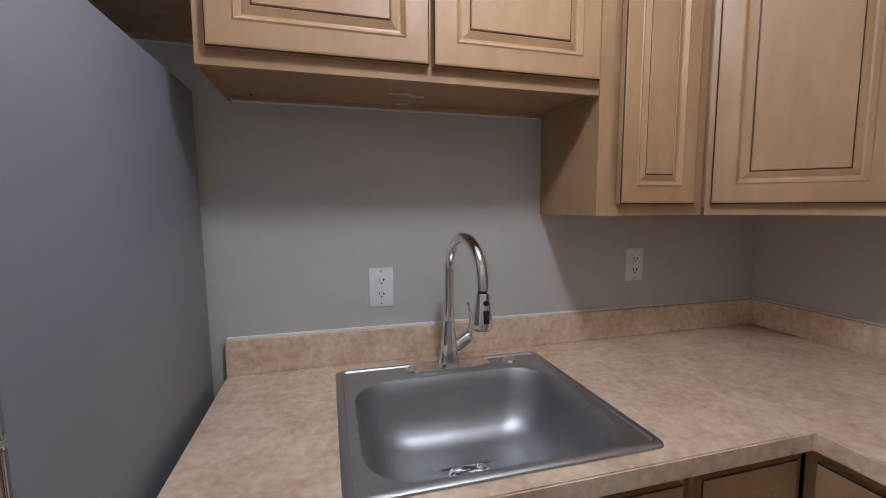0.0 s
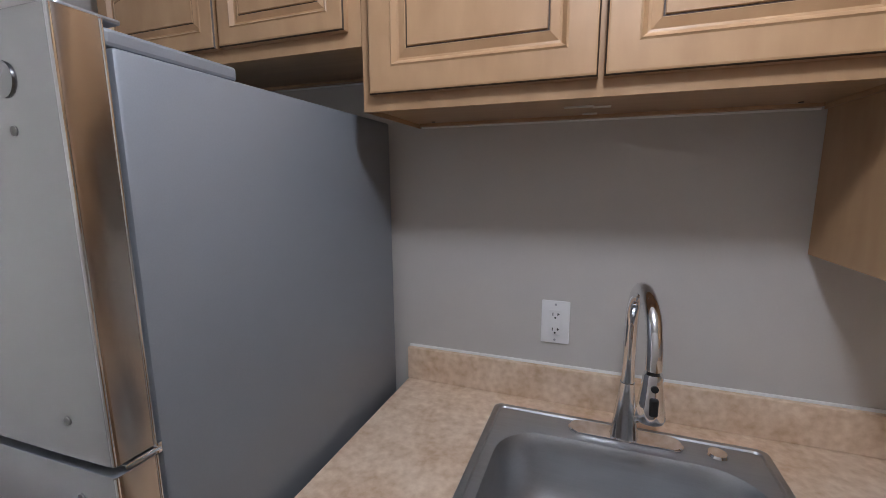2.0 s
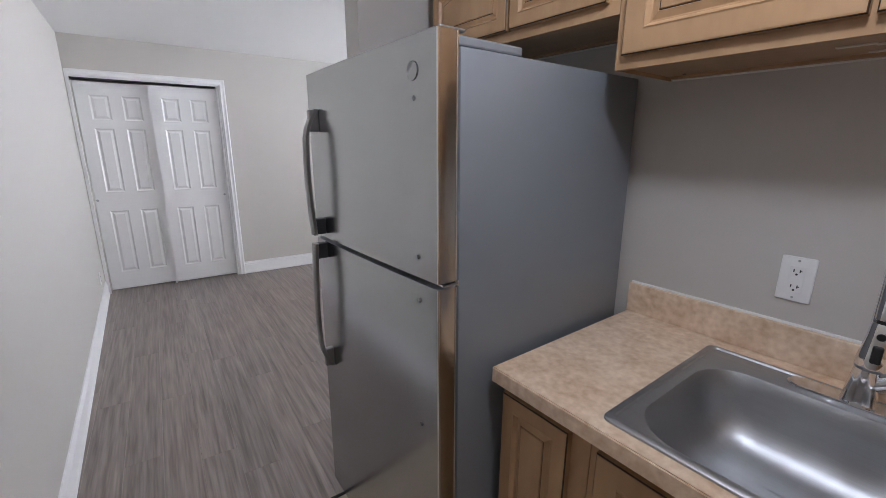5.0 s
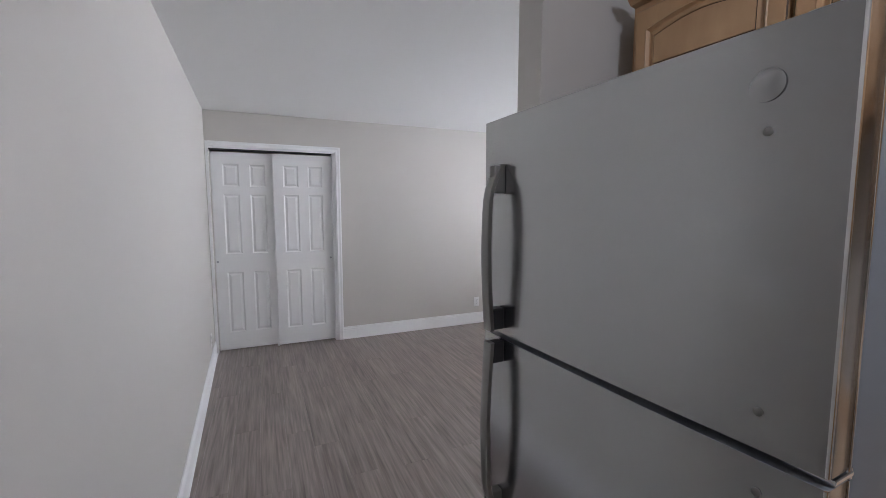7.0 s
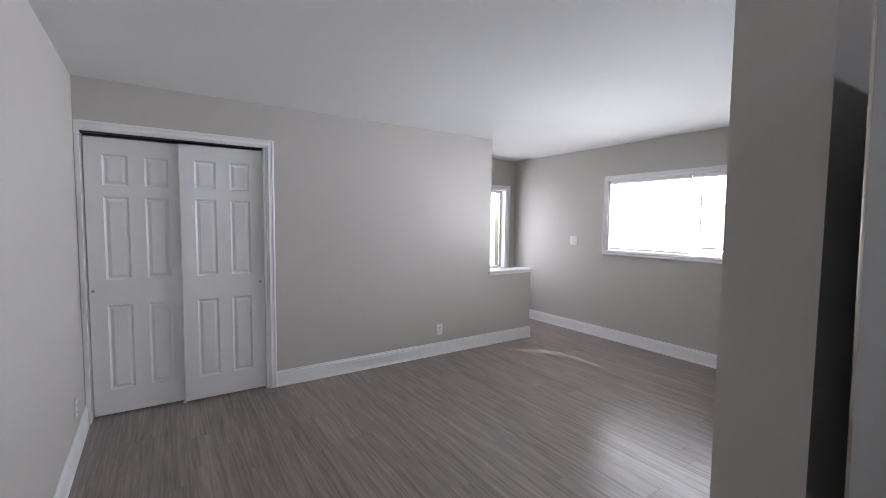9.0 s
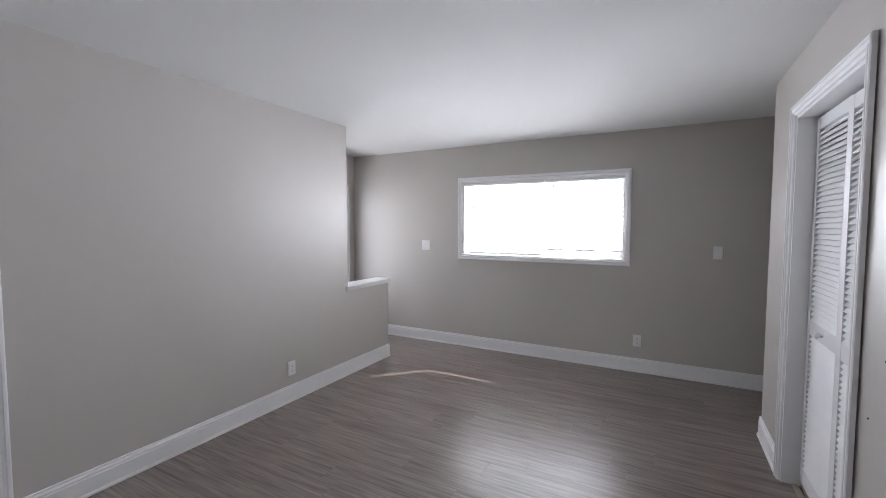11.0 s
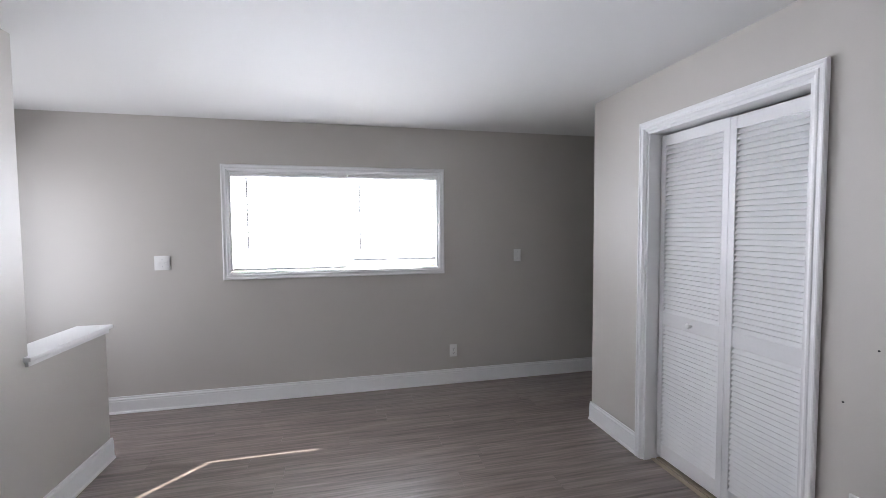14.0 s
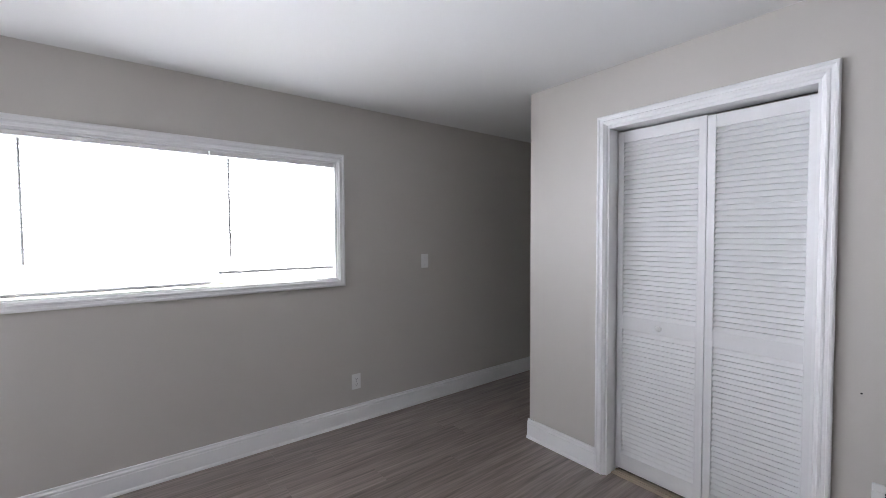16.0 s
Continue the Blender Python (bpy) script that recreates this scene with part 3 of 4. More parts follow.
def wall_cabinet(m, w, z0, z1, depth, doors, label, arch=0.0, crown=True):
    """x from 0 to w, face frame at y = 0, box behind it; doors: (x0, x1) pairs, 20 mm proud."""
    top = thing("wall_cabinet", label, "cabinet", m, "wall cabinets")
    part("body", boxes((0.004, w - 0.004, 0.018, depth, z0 + 0.010, z1 - 0.004)), MAPLE_FLAT, top)
    part("side_panel", boxes((0, 0.004, 0.018, depth, z0, z1)), MAPLE, top)
    part("side_panel", boxes((w - 0.004, w, 0.018, depth, z0, z1)), MAPLE, top)
    part("face_frame", boxes((0, w, 0, 0.018, z0, z0 + 0.04), (0, w, 0, 0.018, z1 - 0.06, z1), (0, 0.04, 0, 0.018, z0 + 0.04, z1 - 0.06), (w - 0.04, w, 0, 0.018, z0 + 0.04, z1 - 0.06),
                             *(((doors[0][1] - 0.012, doors[1][0] + 0.012, 0.004, 0.018, z0 + 0.04, z1 - 0.06),) if len(doors) > 1 else ())), MAPLE, top)
    for a, b in doors:
        cabinet_door(top, a, b, z0 + 0.03, z1 - 0.035, arch, -0.0205)
    if crown:
        bm = bmesh.new()
        extrude(bm, [(-0.002, 0), (0.02, 0.004), (0.034, 0.02), (0.044, 0.03), (0.046, 0.045), (-0.002, 0.045)][::-1], (w, 0, z1 - 0.012), (0, 0, z1 - 0.012))
        part("crown_moulding", bm, MAPLE_FLAT, top)
    if len(doors) > 1:
        part("hanging_rail", boxes((0.012, w - 0.012, depth - 0.022, depth - 0.004, z0 + 0.003, z0 + 0.010)), MAPLE, top)
        for x in (0.06, w - 0.06):
            bm = bmesh.new()
            disc(bm, 0.0045, 0.002, pose(x, depth - 0.045, z0 + 0.0095), segments=12)
            part("screw", bm, BLACK, top, "small dark screw head")
        bm = bmesh.new()
        tube(bm, [(0.01, depth - 0.001, z0 + 0.002), (w - 0.01, depth - 0.001, z0 + 0.002)], [0.0035, 0.0035], 8)
        part("caulk_bead", bm, CAULK, top, "thin white caulk line along the wall", True)
    return top


TOP = 2.065
FACE = 1.185
wall_cabinet(pose(0.0455, FACE, 0), 0.8985, 1.645, TOP, SINK - FACE - 0.002, [(0.023, 0.460), (0.470, 0.888)], "honey maple wall cabinet with two raised-panel doors over the sink", 0.035)
wall_cabinet(pose(-0.738, FACE, 0), 0.7815, 1.776, TOP, SINK - FACE - 0.002, [(0.02, 0.406), (0.418, 0.752)], "honey maple wall cabinet with arched panels over the refrigerator", 0.022)
wall_cabinet(pose(0.946, FACE, 0), 0.335, 1.346, TOP, SINK - FACE - 0.002, [(0.058, 0.294)], "narrow honey maple wall cabinet with one door", 0.03)


def corner_cabinet():
    """The diagonal wall cabinet in the corner and its neighbour on the east wall."""
    top = thing("corner_wall_cabinet", "honey maple corner wall cabinet with one wide door", "cabinet", pose(1.293, FACE, 0), "wall cabinets")
    leg, z0, z1 = 0.275, 1.346, TOP
    dx, dy = EAST - 1.293 - 0.002, SINK - FACE - 0.002
    pts = [(0.012, 0.012), (leg + 0.006, -leg + 0.012), (dx, -leg + 0.012), (dx, dy), (0.012, dy)]
    bm = bmesh.new()
    lo, hi = [[bm.verts.new((x, y, z)) for x, y in pts] for z in (z0 + 0.022, z1)]
    bm.faces.new(lo[::-1]), bm.faces.new(hi)
    for k in range(5):
        bm.faces.new((lo[k], lo[(k + 1) % 5], hi[(k + 1) % 5], hi[k]))
    part("body", bm, MAPLE, top)
    face = new("face_frame", finish("face_frame", boxes((0, 0.04, 0, 0.014, z0, z1), (leg * 1.414 - 0.04, leg * 1.414, 0, 0.014, z0, z1), (0.04, leg * 1.414 - 0.04, 0, 0.014, z0, z0 + 0.04), (0.04, leg * 1.414 - 0.04, 0, 0.014, z1 - 0.06, z1)), MAPLE))
    face.matrix_basis = pose(0.002, 0, 0, 0, 0, -45)
    face.parent = top
    cabinet_door(face, 0.012, leg * 1.414 - 0.012, z0 + 0.03, z1 - 0.035, 0.03, -0.0205)
    return top


corner_cabinet()
wall_cabinet(pose(1.558, 0.905, 0, 0, 0, -90), 0.75, 1.346, TOP, EAST - 1.558 - 0.002, [(0.02, 0.37), (0.38, 0.73)], "honey maple wall cabinet on the east wall", 0.03)
for x, y, s in ((0.47, 1.33, 0.030), (0.515, 1.345, 0.018), (0.49, 1.43, 0.016)):
    tagged(part("paper_scrap", box(x - s, x + s, y - 0.007, y + 0.007, 1.6525, 1.6548), PEEL), "torn whitish paper remains under the cabinet", "scrap")

CT = 0.915
FRONT = 0.828


def base_cabinet(m, w, doors, label, drawers=False):
    """Face frame at y = 0, facing -y."""
    top = thing("base_cabinet", label, "cabinet", m, "base cabinets")
    z1 = CT - 0.042
    part("body", boxes((0.0, w, 0.018, 0.56, 0.10, z1 - 0.16), (0.0, 0.016, 0.018, 0.56, z1 - 0.16, z1), (w - 0.016, w, 0.018, 0.56, z1 - 0.16, z1)), MAPLE, top)
    # set-back toe kick in the same near-black brown
    part("toe_kick", boxes((0, w, 0.07, 0.09, 0.002, 0.10)), GLAZE_SHADE, top)
    part("face_frame", boxes((0, w, 0, 0.018, z1 - 0.045, z1), (0, w, 0, 0.018, 0.10, 0.14), (0, 0.05, 0, 0.018, 0.14, z1 - 0.045), (w - 0.05, w, 0, 0.018, 0.14, z1 - 0.045)), MAPLE, top)
    for a, b in doors:
        cabinet_door(top, a, b, 0.125, z1 - 0.028, 0.0, -0.0205)
    return top


base_cabinet(pose(0.018, 0.868, 0), 0.258, [(0.012, 0.212)], "narrow honey maple base cabinet beside the refrigerator")
base_cabinet(pose(0.278, 0.868, 0), 0.66, [(0.022, 0.328), (0.334, 0.64)], "honey maple sink base cabinet with two doors")
base_cabinet(pose(0.950, 0.868, 0), 0.30, [(0.012, 0.262)], "honey maple base cabinet in the corner")
base_cabinet(pose(1.256, 0.863, 0, 0, 0, -90), 0.55, [(0.03, 0.275), (0.285, 0.53)], "honey maple base cabinet under the return counter")
base_cabinet(pose(1.256, 0.325, 0, 0, 0, -90), 0.55, [(0.02, 0.27), (0.28, 0.53)], "honey maple base cabinet at the end of the counter")

# worktop in an L with the sink's cut-out
SX0, SX1, SY_0, SY_1 = 0.291, 0.893, 0.864, 1.403


def worktop():
    top = thing("worktop", "tan mottled laminate worktop with a backsplash", "countertop")
    z0, z1 = CT - 0.042, CT
    hx0, hx1, hy0, hy1 = SX0 + 0.012, SX1 - 0.012, SY_0 + 0.012, SY_1 - 0.012
    bm = bmesh.new()
    xs = [0.008, hx0, hx1, 1.221, EAST - 0.001]
    ys = [SOUTH + 0.001, FRONT, hy0, hy1, SINK - 0.001]
    grid = {}
    for z in (z0, z1):
        for i, x in enumerate(xs):
            for j, y in enumerate(ys):
                grid[i, j, z] = bm.verts.new((x, y, z))
    cells = {(i, j) for i in range(4) for j in range(4) if (j > 0 or i == 3) and not (i == 1 and j == 2)}
    for i, j in cells:
        for z in (z0, z1):
            bm.faces.new([grid[a, b, z] for a, b in ((i, j), (i + 1, j), (i + 1, j + 1), (i, j + 1))])
        for (a, b), (c, d), n in (((i, j), (i + 1, j), (i, j - 1)), ((i + 1, j), (i + 1, j + 1), (i + 1, j)), ((i + 1, j + 1), (i, j + 1), (i, j + 1)), ((i, j + 1), (i, j), (i - 1, j))):
            if n not in cells:
                bm.faces.new((grid[a, b, z0], grid[c, d, z0], grid[c, d, z1], grid[a, b, z1]))
    for v in [v for v in bm.verts if not v.link_faces]:
        bm.verts.remove(v)
    bmesh.ops.recalc_face_normals(bm, faces=bm.faces)
    es = [e for e in bm.edges if len(e.link_faces) == 2 and e.calc_face_angle(0) > 1]
    bmesh.ops.bevel(bm, geom=es, offset=0.003, segments=2, affect="EDGES")
    part("slab", bm, LAMINATE, top)
    part("backsplash", box(0.008, EAST - 0.0215, SINK - 0.021, SINK - 0.001, CT + 0.0005, CT + 0.098, bevel=0.002), LAMINATE, top)
    part("backsplash", box(EAST - 0.021, EAST - 0.001, SOUTH + 0.001, SINK - 0.001, CT + 0.0005, CT + 0.098, bevel=0.002), LAMINATE, top)
    bm = bmesh.new()
    tube(bm, [(0.01, SINK - 0.003, CT + 0.0995), (EAST - 0.02, SINK - 0.003, CT + 0.0995)], [0.005, 0.005], 8)
    tube(bm, [(EAST - 0.003, SINK - 0.01, CT + 0.0995), (EAST - 0.003, SOUTH, CT + 0.0995)], [0.005, 0.005], 8)
    part("caulk_bead", bm, CAULK, top, "white caulk bead along the backsplash", True)
    return top


worktop()


def rounded(cx, cy, hx, hy, r, n=8):
    pts = []
    for k, (sx, sy) in enumerate(((1, 1), (-1, 1), (-1, -1), (1, -1))):
        for j in range(n + 1):
            a = math.pi / 2 * (k + j / n)
            pts.append((cx + sx * (hx - r) + r * math.cos(a), cy + sy * (hy - r) + r * math.sin(a)))
    return pts


def sink():
    top = thing("kitchen_sink", "brushed stainless steel drop-in sink in the worktop", "sink")
    cx, cy = (SX0 + SX1) / 2, (SY_0 + SY_1) / 2
    hx, hy = (SX1 - SX0) / 2, (SY_1 - SY_0) / 2
    bx, by, bhx, bhy = cx, cy - 0.035, hx - 0.040, hy - 0.063
    dy = by + 0.028
    z = CT + 0.001
    loops = [(rounded(cx, cy, hx, hy, 0.02), z), (rounded(cx, cy, hx - 0.001, hy - 0.001, 0.02), z + 0.004), (rounded(cx, cy, hx - 0.006, hy - 0.006, 0.018), z + 0.007),
             (rounded(cx, cy, hx - 0.016, hy - 0.016, 0.014), z + 0.007), (rounded(cx, cy, hx - 0.019, hy - 0.019, 0.014), z + 0.003),
             (rounded(bx, by, bhx + 0.007, bhy + 0.007, 0.105), z + 0.0035), (rounded(bx, by, bhx, bhy, 0.10), z + 0.001), (rounded(bx, by, bhx - 0.006, bhy - 0.006, 0.096), z - 0.010),
             *((rounded(bx, by, bhx - d, bhy - d, 0.105 - d * 0.3), z - h) for d, h in ((0.012, 0.04), (0.018, 0.075), (0.027, 0.105), (0.041, 0.132), (0.060, 0.150), (0.085, 0.162), (0.115, 0.169), (0.140, 0.172))),
             (rounded(bx, dy, 0.056, 0.056, 0.056), z - 0.176), (rounded(bx, dy, 0.052, 0.052, 0.052), z - 0.176)]
    bm = bmesh.new()
    rings = [[bm.verts.new((x, y, zz)) for x, y in pts] for pts, zz in loops]
    for r, s in zip(rings, rings[1:]):
        for k in range(len(r)):
            j = (k + 1) % len(r)
            bm.faces.new((r[k], r[j], s[j], s[k]))
    part("basin", bm, STEEL, top, smooth=True)
    # drain flange with a strainer basket
    bm = bmesh.new()
    prof = [(0.057, 0.0005), (0.055, 0.003), (0.049, 0.003), (0.044, -0.002), (0.040, -0.014), (0.012, -0.016)]
    ring = [[bm.verts.new((bx + r * math.cos(2 * math.pi * k / 32), dy + r * math.sin(2 * math.pi * k / 32), z - 0.176 + d)) for k in range(32)] for r, d in prof]
    for r, s in zip(ring, ring[1:]):
        for k in range(32):
            bm.faces.new((r[k], r[(k + 1) % 32], s[(k + 1) % 32], s[k]))
    bm.faces.new(ring[-1])
    drain = part("drain", bm, CHROME, top, "chrome drain with a strainer basket", True)
    bm = bmesh.new()
    for k in range(10):
        a = 2 * math.pi * k / 10
        disc(bm, 0.0035, 0.001, pose(bx + 0.029 * math.cos(a), dy + 0.029 * math.sin(a), z - 0.1905), segments=10)
    part("strainer_holes", bm, BLACK, drain)
    bm = bmesh.new()
    tube(bm, [(bx, dy, z - 0.19), (bx, dy, z - 0.181), (bx, dy, z - 0.178), (bx, dy, z - 0.174)], [0.005, 0.005, 0.011, 0.009], 16)
    part("strainer_knob", bm, CHROME, drain, smooth=True)
    bm = bmesh.new()
    disc(bm, 0.021, 0.006, pose(0.788, 1.352, z + 0.006), 0.018)
    part("hole_cover", bm, CHROME, top, "round steel cover over the spare tap hole", True)
    return top


sink()


def faucet():
    top = thing("faucet", "chrome gooseneck pull-down kitchen faucet on the sink", "faucet", pose(0.602, 1.352, CT + 0.005))
    bm = bmesh.new()
    pts = rounded(0, 0, 0.122, 0.028, 0.028, 10)
    lo, mid, hi = [[bm.verts.new((x * s, y * s, z)) for x, y in pts] for s, z in ((1, 0), (1, 0.004), (0.97, 0.007))]
    for r, s in ((lo, mid), (mid, hi)):
        for k in range(len(r)):
            bm.faces.new((r[k], r[(k + 1) % len(r)], s[(k + 1) % len(s)], s[k]))
    bm.faces.new(hi)
    part("deck_plate", bm, CHROME, top, smooth=True)
    bm = bmesh.new()
    tube(bm, [(0, 0, z) for z in (0.006, 0.012, 0.03, 0.06, 0.09, 0.12, 0.135)], [0.031, 0.029, 0.0272, 0.0238, 0.02, 0.017, 0.0158], 28)
    part("body", bm, CHROME, top, smooth=True)
    # neck: an arch towards the basin, turned a little aside
    d = Vector((0.10, -0.99, 0)).normalized()
    R = 0.103
    path = [Vector((0, 0, 0.13)), Vector((0, 0, 0.2)), Vector((0, 0, 0.270))]
    path += [Vector((0, 0, 0.270)) + d * (R - R * math.cos(a)) + Vector((0, 0, R * math.sin(a))) for a in (math.pi * k / 16 for k in range(1, 17))]
    path += [path[-1] - Vector((0, 0, 0.012))]
    bm = bmesh.new()
    tube(bm, path, [0.0138] * len(path), 24)
    part("neck", bm, CHROME, top, smooth=True)
    tip = path[-1]
    bm = bmesh.new()
    tube(bm, [tip, tip - Vector((0, 0, 0.006))], [0.0105, 0.0105], 20)
    part("collar", bm, BLACK, top)
    bm = bmesh.new()
    tube(bm, [tip - Vector((0, 0, z)) for z in (0.006, 0.01, 0.03, 0.06, 0.085, 0.092)], [0.015, 0.0165, 0.018, 0.022, 0.0255, 0.0235], 28)
    head = part("spray_head", bm, CHROME, top, smooth=True)
    m = Matrix.Translation(tip) @ pose(0, 0, 0, 0, 0, math.degrees(math.atan2(d.y, d.x)) + 90)
    part("spray_button", box(-0.007, 0.007, -0.0255, -0.014, -0.075, -0.043, bevel=0.003), BLACK, head, at=m)
    bm = bmesh.new()
    disc(bm, 0.0062, 0.004, m @ pose(0, -0.0182, -0.027, 90), segments=16)
    part("spray_switch", bm, BLACK, head)
    # lever at the side
    bm = bmesh.new()
    tube(bm, [(0.005, 0, 0.048), (0.03, 0.002, 0.064), (0.056, 0.004, 0.082), (0.064, 0.005, 0.087)], [0.016, 0.0175, 0.0195, 0.016], 20)
    part("valve_arm", bm, CHROME, top, smooth=True)
    bm = bmesh.new()
    tube(bm, [(0.060, 0.005, 0.090), (0.068, 0.008, 0.115), (0.069, 0.012, 0.140), (0.064, 0.017, 0.168), (0.061, 0.019, 0.178)], [0.010, 0.006, 0.0045, 0.004, 0.0055], 16)
    part("lever", bm, CHROME, top, smooth=True)
    return top


faucet()


# ---- refrigerator ----
def refrigerator():
    x0, x1 = -0.757, -0.022
    top = thing("refrigerator", "stainless steel top-freezer refrigerator with grey sides", "refrigerator", pose(0.012, 0.019, 0.018, 0, -0.6, 0))
    part("cabinet_body", box(x0 + 0.004, x1, 0.7195, 1.420, 0.03, 1.640, bevel=0.006), FSIDE, top, smooth=True)
    part("base_grille", boxes((x0 + 0.02, x1 - 0.02, 0.711, 0.728, 0.015, 0.085)), BLACK, top)
    for x in (x0 + 0.06, x1 - 0.06):
        for y in (0.80, 1.36):
            bm = bmesh.new()
            disc(bm, 0.018, 0.043, pose(x, y, 0.0095))
            part("foot", bm, BLACK, top)
    part("gasket", boxes((x0 + 0.018, x1 - 0.014, 0.712, 0.7205, 0.09, 1.618)), BLACK, top, "dark rubber door gasket")

    def fridge_door(name, z0, z1, label):
        # slightly bowed front, polished returned edges
        bm = bmesh.new()
        n = 12
        w = x1 - x0
        front = [(x0 + 0.004 + (w - 0.008) * k / n, 0.654 + 0.006 * abs(2 * k / n - 1) ** 2.2) for k in range(n + 1)]
        lo = [bm.verts.new((x, y, z0)) for x, y in front]
        hi = [bm.verts.new((x, y, z1)) for x, y in front]
        for k in range(n):
            bm.faces.new((lo[k], lo[k + 1], hi[k + 1], hi[k]))
        ob = part(name, bm, FRIDGE, top, label, True)
        bm = bmesh.new()
        r = [[bm.verts.new((x, y, z)) for x, y in ((x1 - 0.004, 0.660), (x1 - 0.001, 0.663), (x1, 0.668), (x1, 0.710), (x1 - 0.003, 0.715), (x0 + 0.003, 0.715), (x0, 0.710), (x0, 0.668), (x0 + 0.001, 0.663), (x0 + 0.004, 0.660))] for z in (z0, z1)]
        for k in range(9):
            bm.faces.new((r[0][k], r[0][k + 1], r[1][k + 1], r[1][k]))
        part("door_edge", bm, EDGE, ob, "polished metal door edge", True)
        # added chrome tubes that stand in for the highlights on the rounded corners
        for x, y, rad in ((x1 - 0.0028, 0.6625, 0.0030), (x1 - 0.0012, 0.7115, 0.0024)):
            bm = bmesh.new()
            tube(bm, [(x, y, z0 + 0.001), (x, y, z1 - 0.001)], [rad, rad], 12)
            part("edge_bead", bm, CHROME, ob, "thin added chrome strip for the highlight along the door edge", True)
        for z in (z0, z1):
            bm = bmesh.new()
            vs = [bm.verts.new((x, y, z)) for x, y in [*front, (x1 - 0.001, 0.663), (x1, 0.668), (x1, 0.710), (x1 - 0.003, 0.715), (x0 + 0.003, 0.715), (x0, 0.710), (x0, 0.668), (x0 + 0.001, 0.663)]]
            bm.faces.new(vs)
            part("door_cap", bm, FSIDE, ob, "grey plastic cap of the door")
        return ob

    upper = fridge_door("freezer_door", 1.137, 1.668, "brushed stainless freezer door")
    lower = fridge_door("fridge_door", 0.095, 1.123, "brushed stainless lower door")
    hx = -0.672
    for door, za, zb in ((upper, 1.149, 1.555), (lower, 1.119, 0.655)):
        s = 1 if zb > za else -1
        bm = bmesh.new()
        n = 14
        L = abs(zb - za)
        rings = []
        for k in range(n + 1):
            u = k / n
            z = za + s * L * u
            y = 0.614 - 0.010 * math.sin(math.pi * u) + 0.030 * max(0, (u - 0.8) / 0.2) ** 1.6
            half = 0.0165 - 0.003 * u
            t = 0.014
            rings.append([bm.verts.new((hx + a * half, y + b * t, z)) for a, b in ((-1, 0.15), (-0.8, 0), (0.8, 0), (1, 0.15), (1, 0.85), (0.8, 1), (-0.8, 1), (-1, 0.85))])
        for r, q in zip(rings, rings[1:]):
            for j in range(8):
                bm.faces.new((r[j], r[(j + 1) % 8], q[(j + 1) % 8], q[j]))
        bm.faces.new(rings[0]), bm.faces.new(rings[-1][::-1])
        handle = part("handle", bm, HANDLE, door, "dark grey curved bar handle", True)
        z0, z1 = sorted((za, za + s * 0.055))
        part("handle_mount", box(hx - 0.0145, hx + 0.0145, 0.624, 0.657, z0 + 0.002, z1, bevel=0.003), BLACK, door)
        z0, z1 = sorted((zb - s * 0.002, zb - s * 0.07))
        part("handle_mount", box(hx - 0.012, hx + 0.012, 0.626, 0.657, z0, z1, bevel=0.004), HANDLE, door)
    for door, x, z in ((upper, -0.106, 1.541), (upper, -0.096, 1.187), (lower, -0.092, 1.080), (lower, -0.092, 0.740)):
        bm = bmesh.new()
        tube(bm, [(x, 0.664, z), (x, 0.6565, z), (x, 0.6557, z)], [0.0062, 0.0058, 0.004], 16)
        part("hole_plug", bm, HANDLE, door, "small dark plug", True)
    bm = bmesh.new()
    tube(bm, [(-0.110, 0.664, 1.597), (-0.110, 0.6555, 1.597), (-0.110, 0.654, 1.597), (-0.110, 0.6545, 1.597)], [0.0205, 0.020, 0.017, 0.0165], 32)
    part("badge", bm, FRIDGE, upper, "round plain metal badge", True)
    part("hinge_cover", box(x1 - 0.075, x1 - 0.006, 0.716, 0.91, 1.6405, 1.662, bevel=0.005), FSIDE, top, "grey hinge cover on top")
    part("top_hinge", box(x1 - 0.06, x1 - 0.008, 0.672, 0.74, 1.6685, 1.675, bevel=0.003), STEEL, top)
    part("middle_hinge", box(x1 - 0.05, x1 + 0.002, 0.672, 0.7185, 1.1265, 1.1335, bevel=0.0015), CHROME, top)
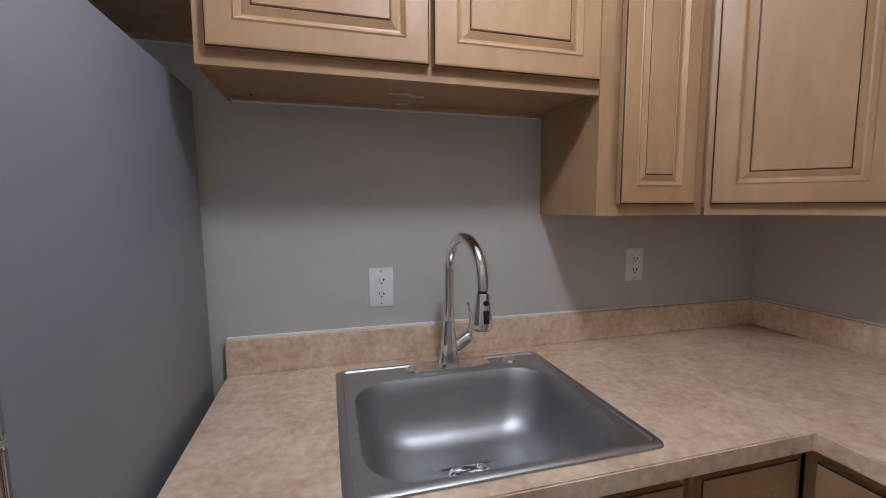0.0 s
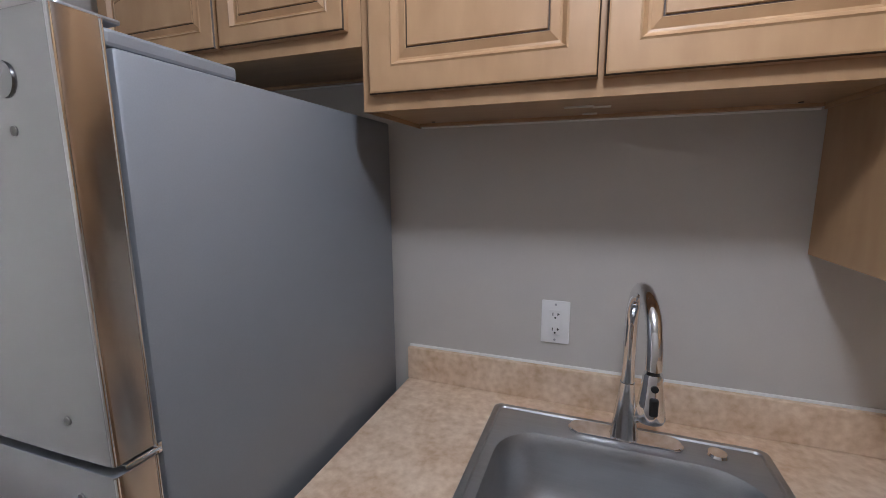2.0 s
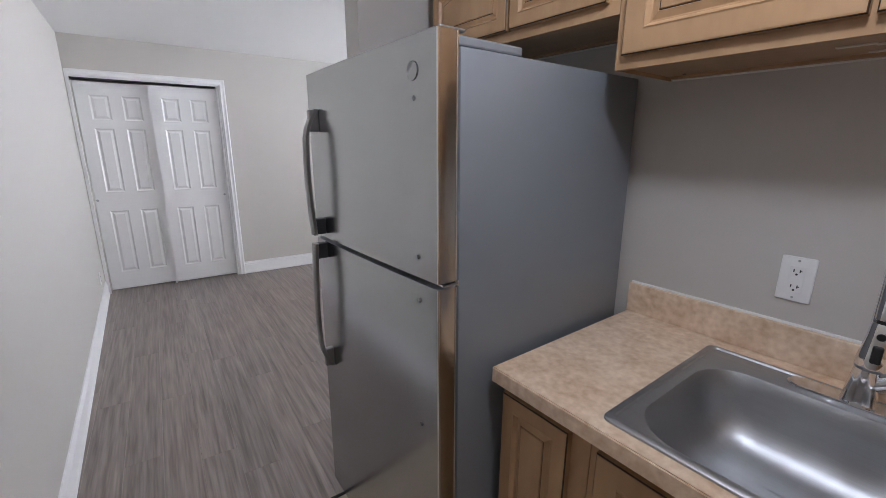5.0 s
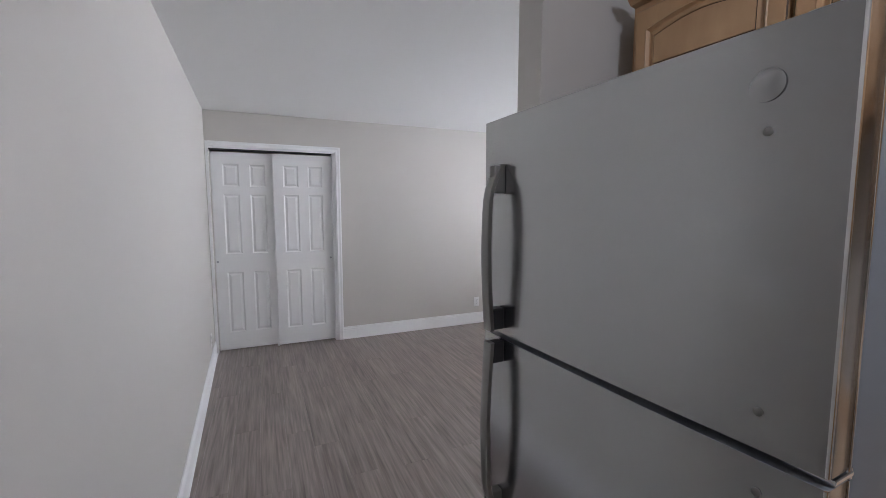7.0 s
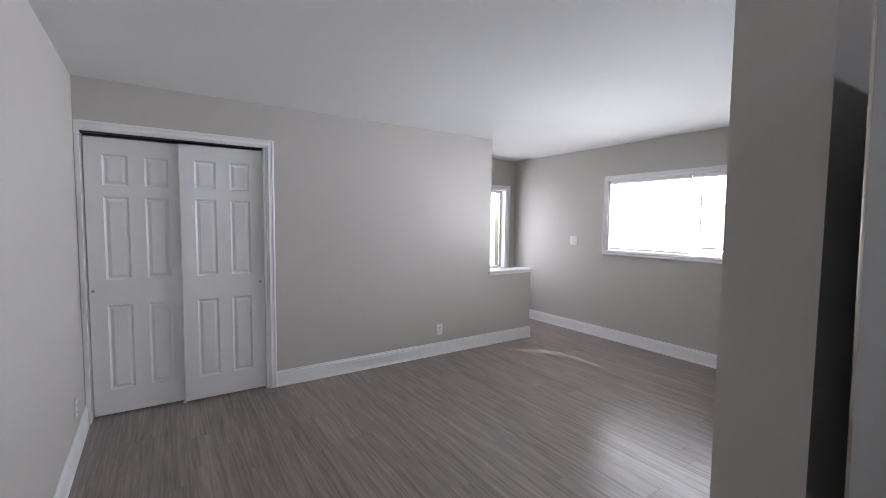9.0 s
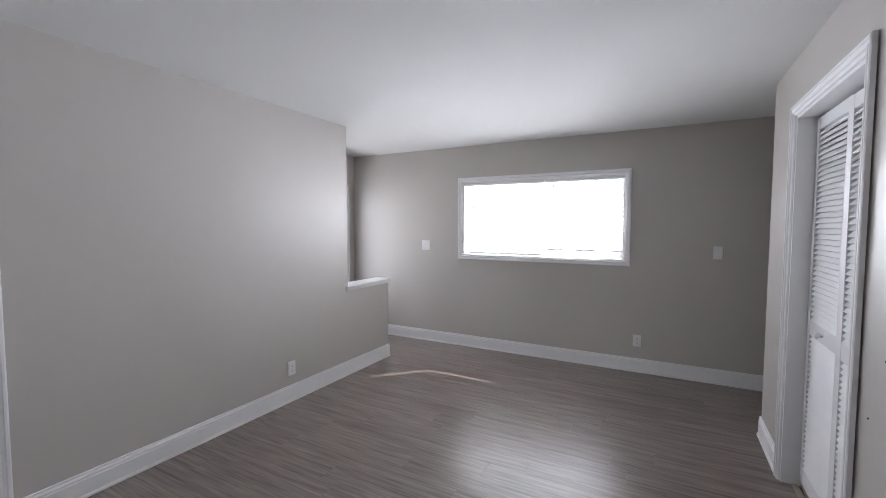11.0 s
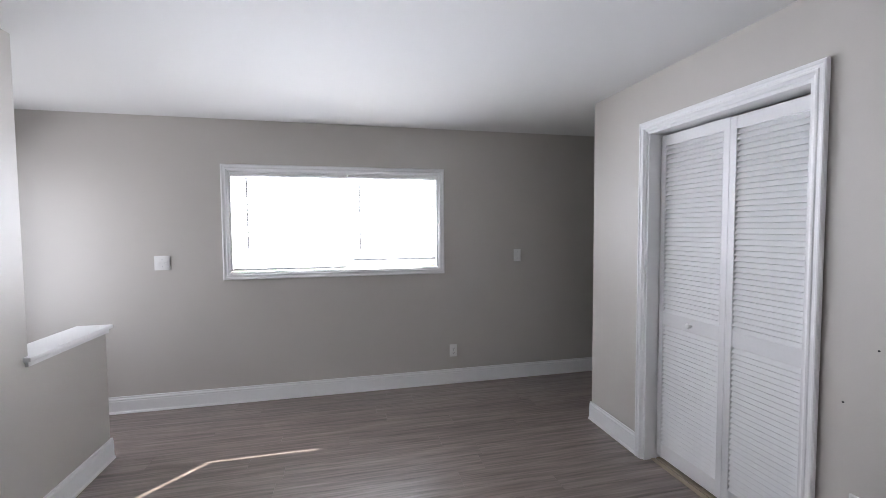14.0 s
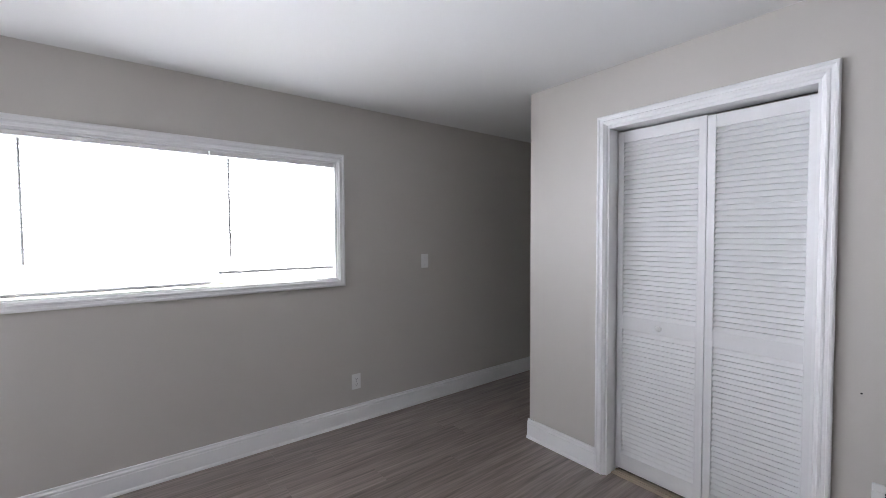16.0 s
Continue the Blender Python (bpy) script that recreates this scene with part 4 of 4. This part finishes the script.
    bm = bmesh.new()
    disc(bm, 0.007, 0.014, pose(x1 - 0.006, 0.716, 1.130))
    part("hinge_pin", bm, CHROME, top)
    return top


refrigerator()
PLACE[0] = PLAIN

# ---- floor pieces ----
rnd = random.Random(7)


def chamfered(bm, x0, x1, y0, y1, z0, z1, c):
    lo = [bm.verts.new((x, y, z0)) for x, y in ((x0, y0), (x1, y0), (x1, y1), (x0, y1))]
    md = [bm.verts.new((x, y, z1 - c)) for x, y in ((x0, y0), (x1, y0), (x1, y1), (x0, y1))]
    hi = [bm.verts.new((x, y, z1)) for x, y in ((x0 + c, y0 + c), (x1 - c, y0 + c), (x1 - c, y1 - c), (x0 + c, y1 - c))]
    for r, s in ((lo, md), (md, hi)):
        for k in range(4):
            bm.faces.new((r[k], r[(k + 1) % 4], s[(k + 1) % 4], s[k]))
    bm.faces.new(hi)


EDGE_X = -0.710
y = SOUTH - 0.05
while y < NORTH:
    x = -5.5 - rnd.uniform(0, 1.2)
    end = 0.95 if y + 0.152 > 3.6 else EDGE_X
    while x < end:
        a, b = max(x, -5.5), min(x + 1.22, end)
        if b - a > 0.02:
            bm = bmesh.new()
            chamfered(bm, 0, b - a - 0.0006, 0, 0.1514, -0.012, 0.0, 0.0007)
            part("plank", bm, OAK, floor, at=pose(a, y, 0))
        x += 1.22
    y += 0.152
tagged(part("floor_transition", box(EDGE_X, EDGE_X + 0.012, SOUTH, 0.955, -0.012, 0.004, bevel=0.002), GAP), "dark transition strip between planks and tile", "trim", kind="structure")
part("grout", boxes((EDGE_X + 0.012, EAST + 0.2, SOUTH, SINK + 0.25, -0.012, -0.002)), GROUT, floor)
bm = bmesh.new()
chamfered(bm, 0, 0.300, 0, 0.300, -0.010, 0.0, 0.0015)
tile_mesh = finish("tile", bm, TILE)
for i in range(9):
    for j in range(7):
        ob = new("tile", tile_mesh)
        ob.matrix_basis = pose(EDGE_X + 0.014 + i * 0.304, SOUTH - 0.02 + j * 0.304, 0.0)
        ob.parent = floor
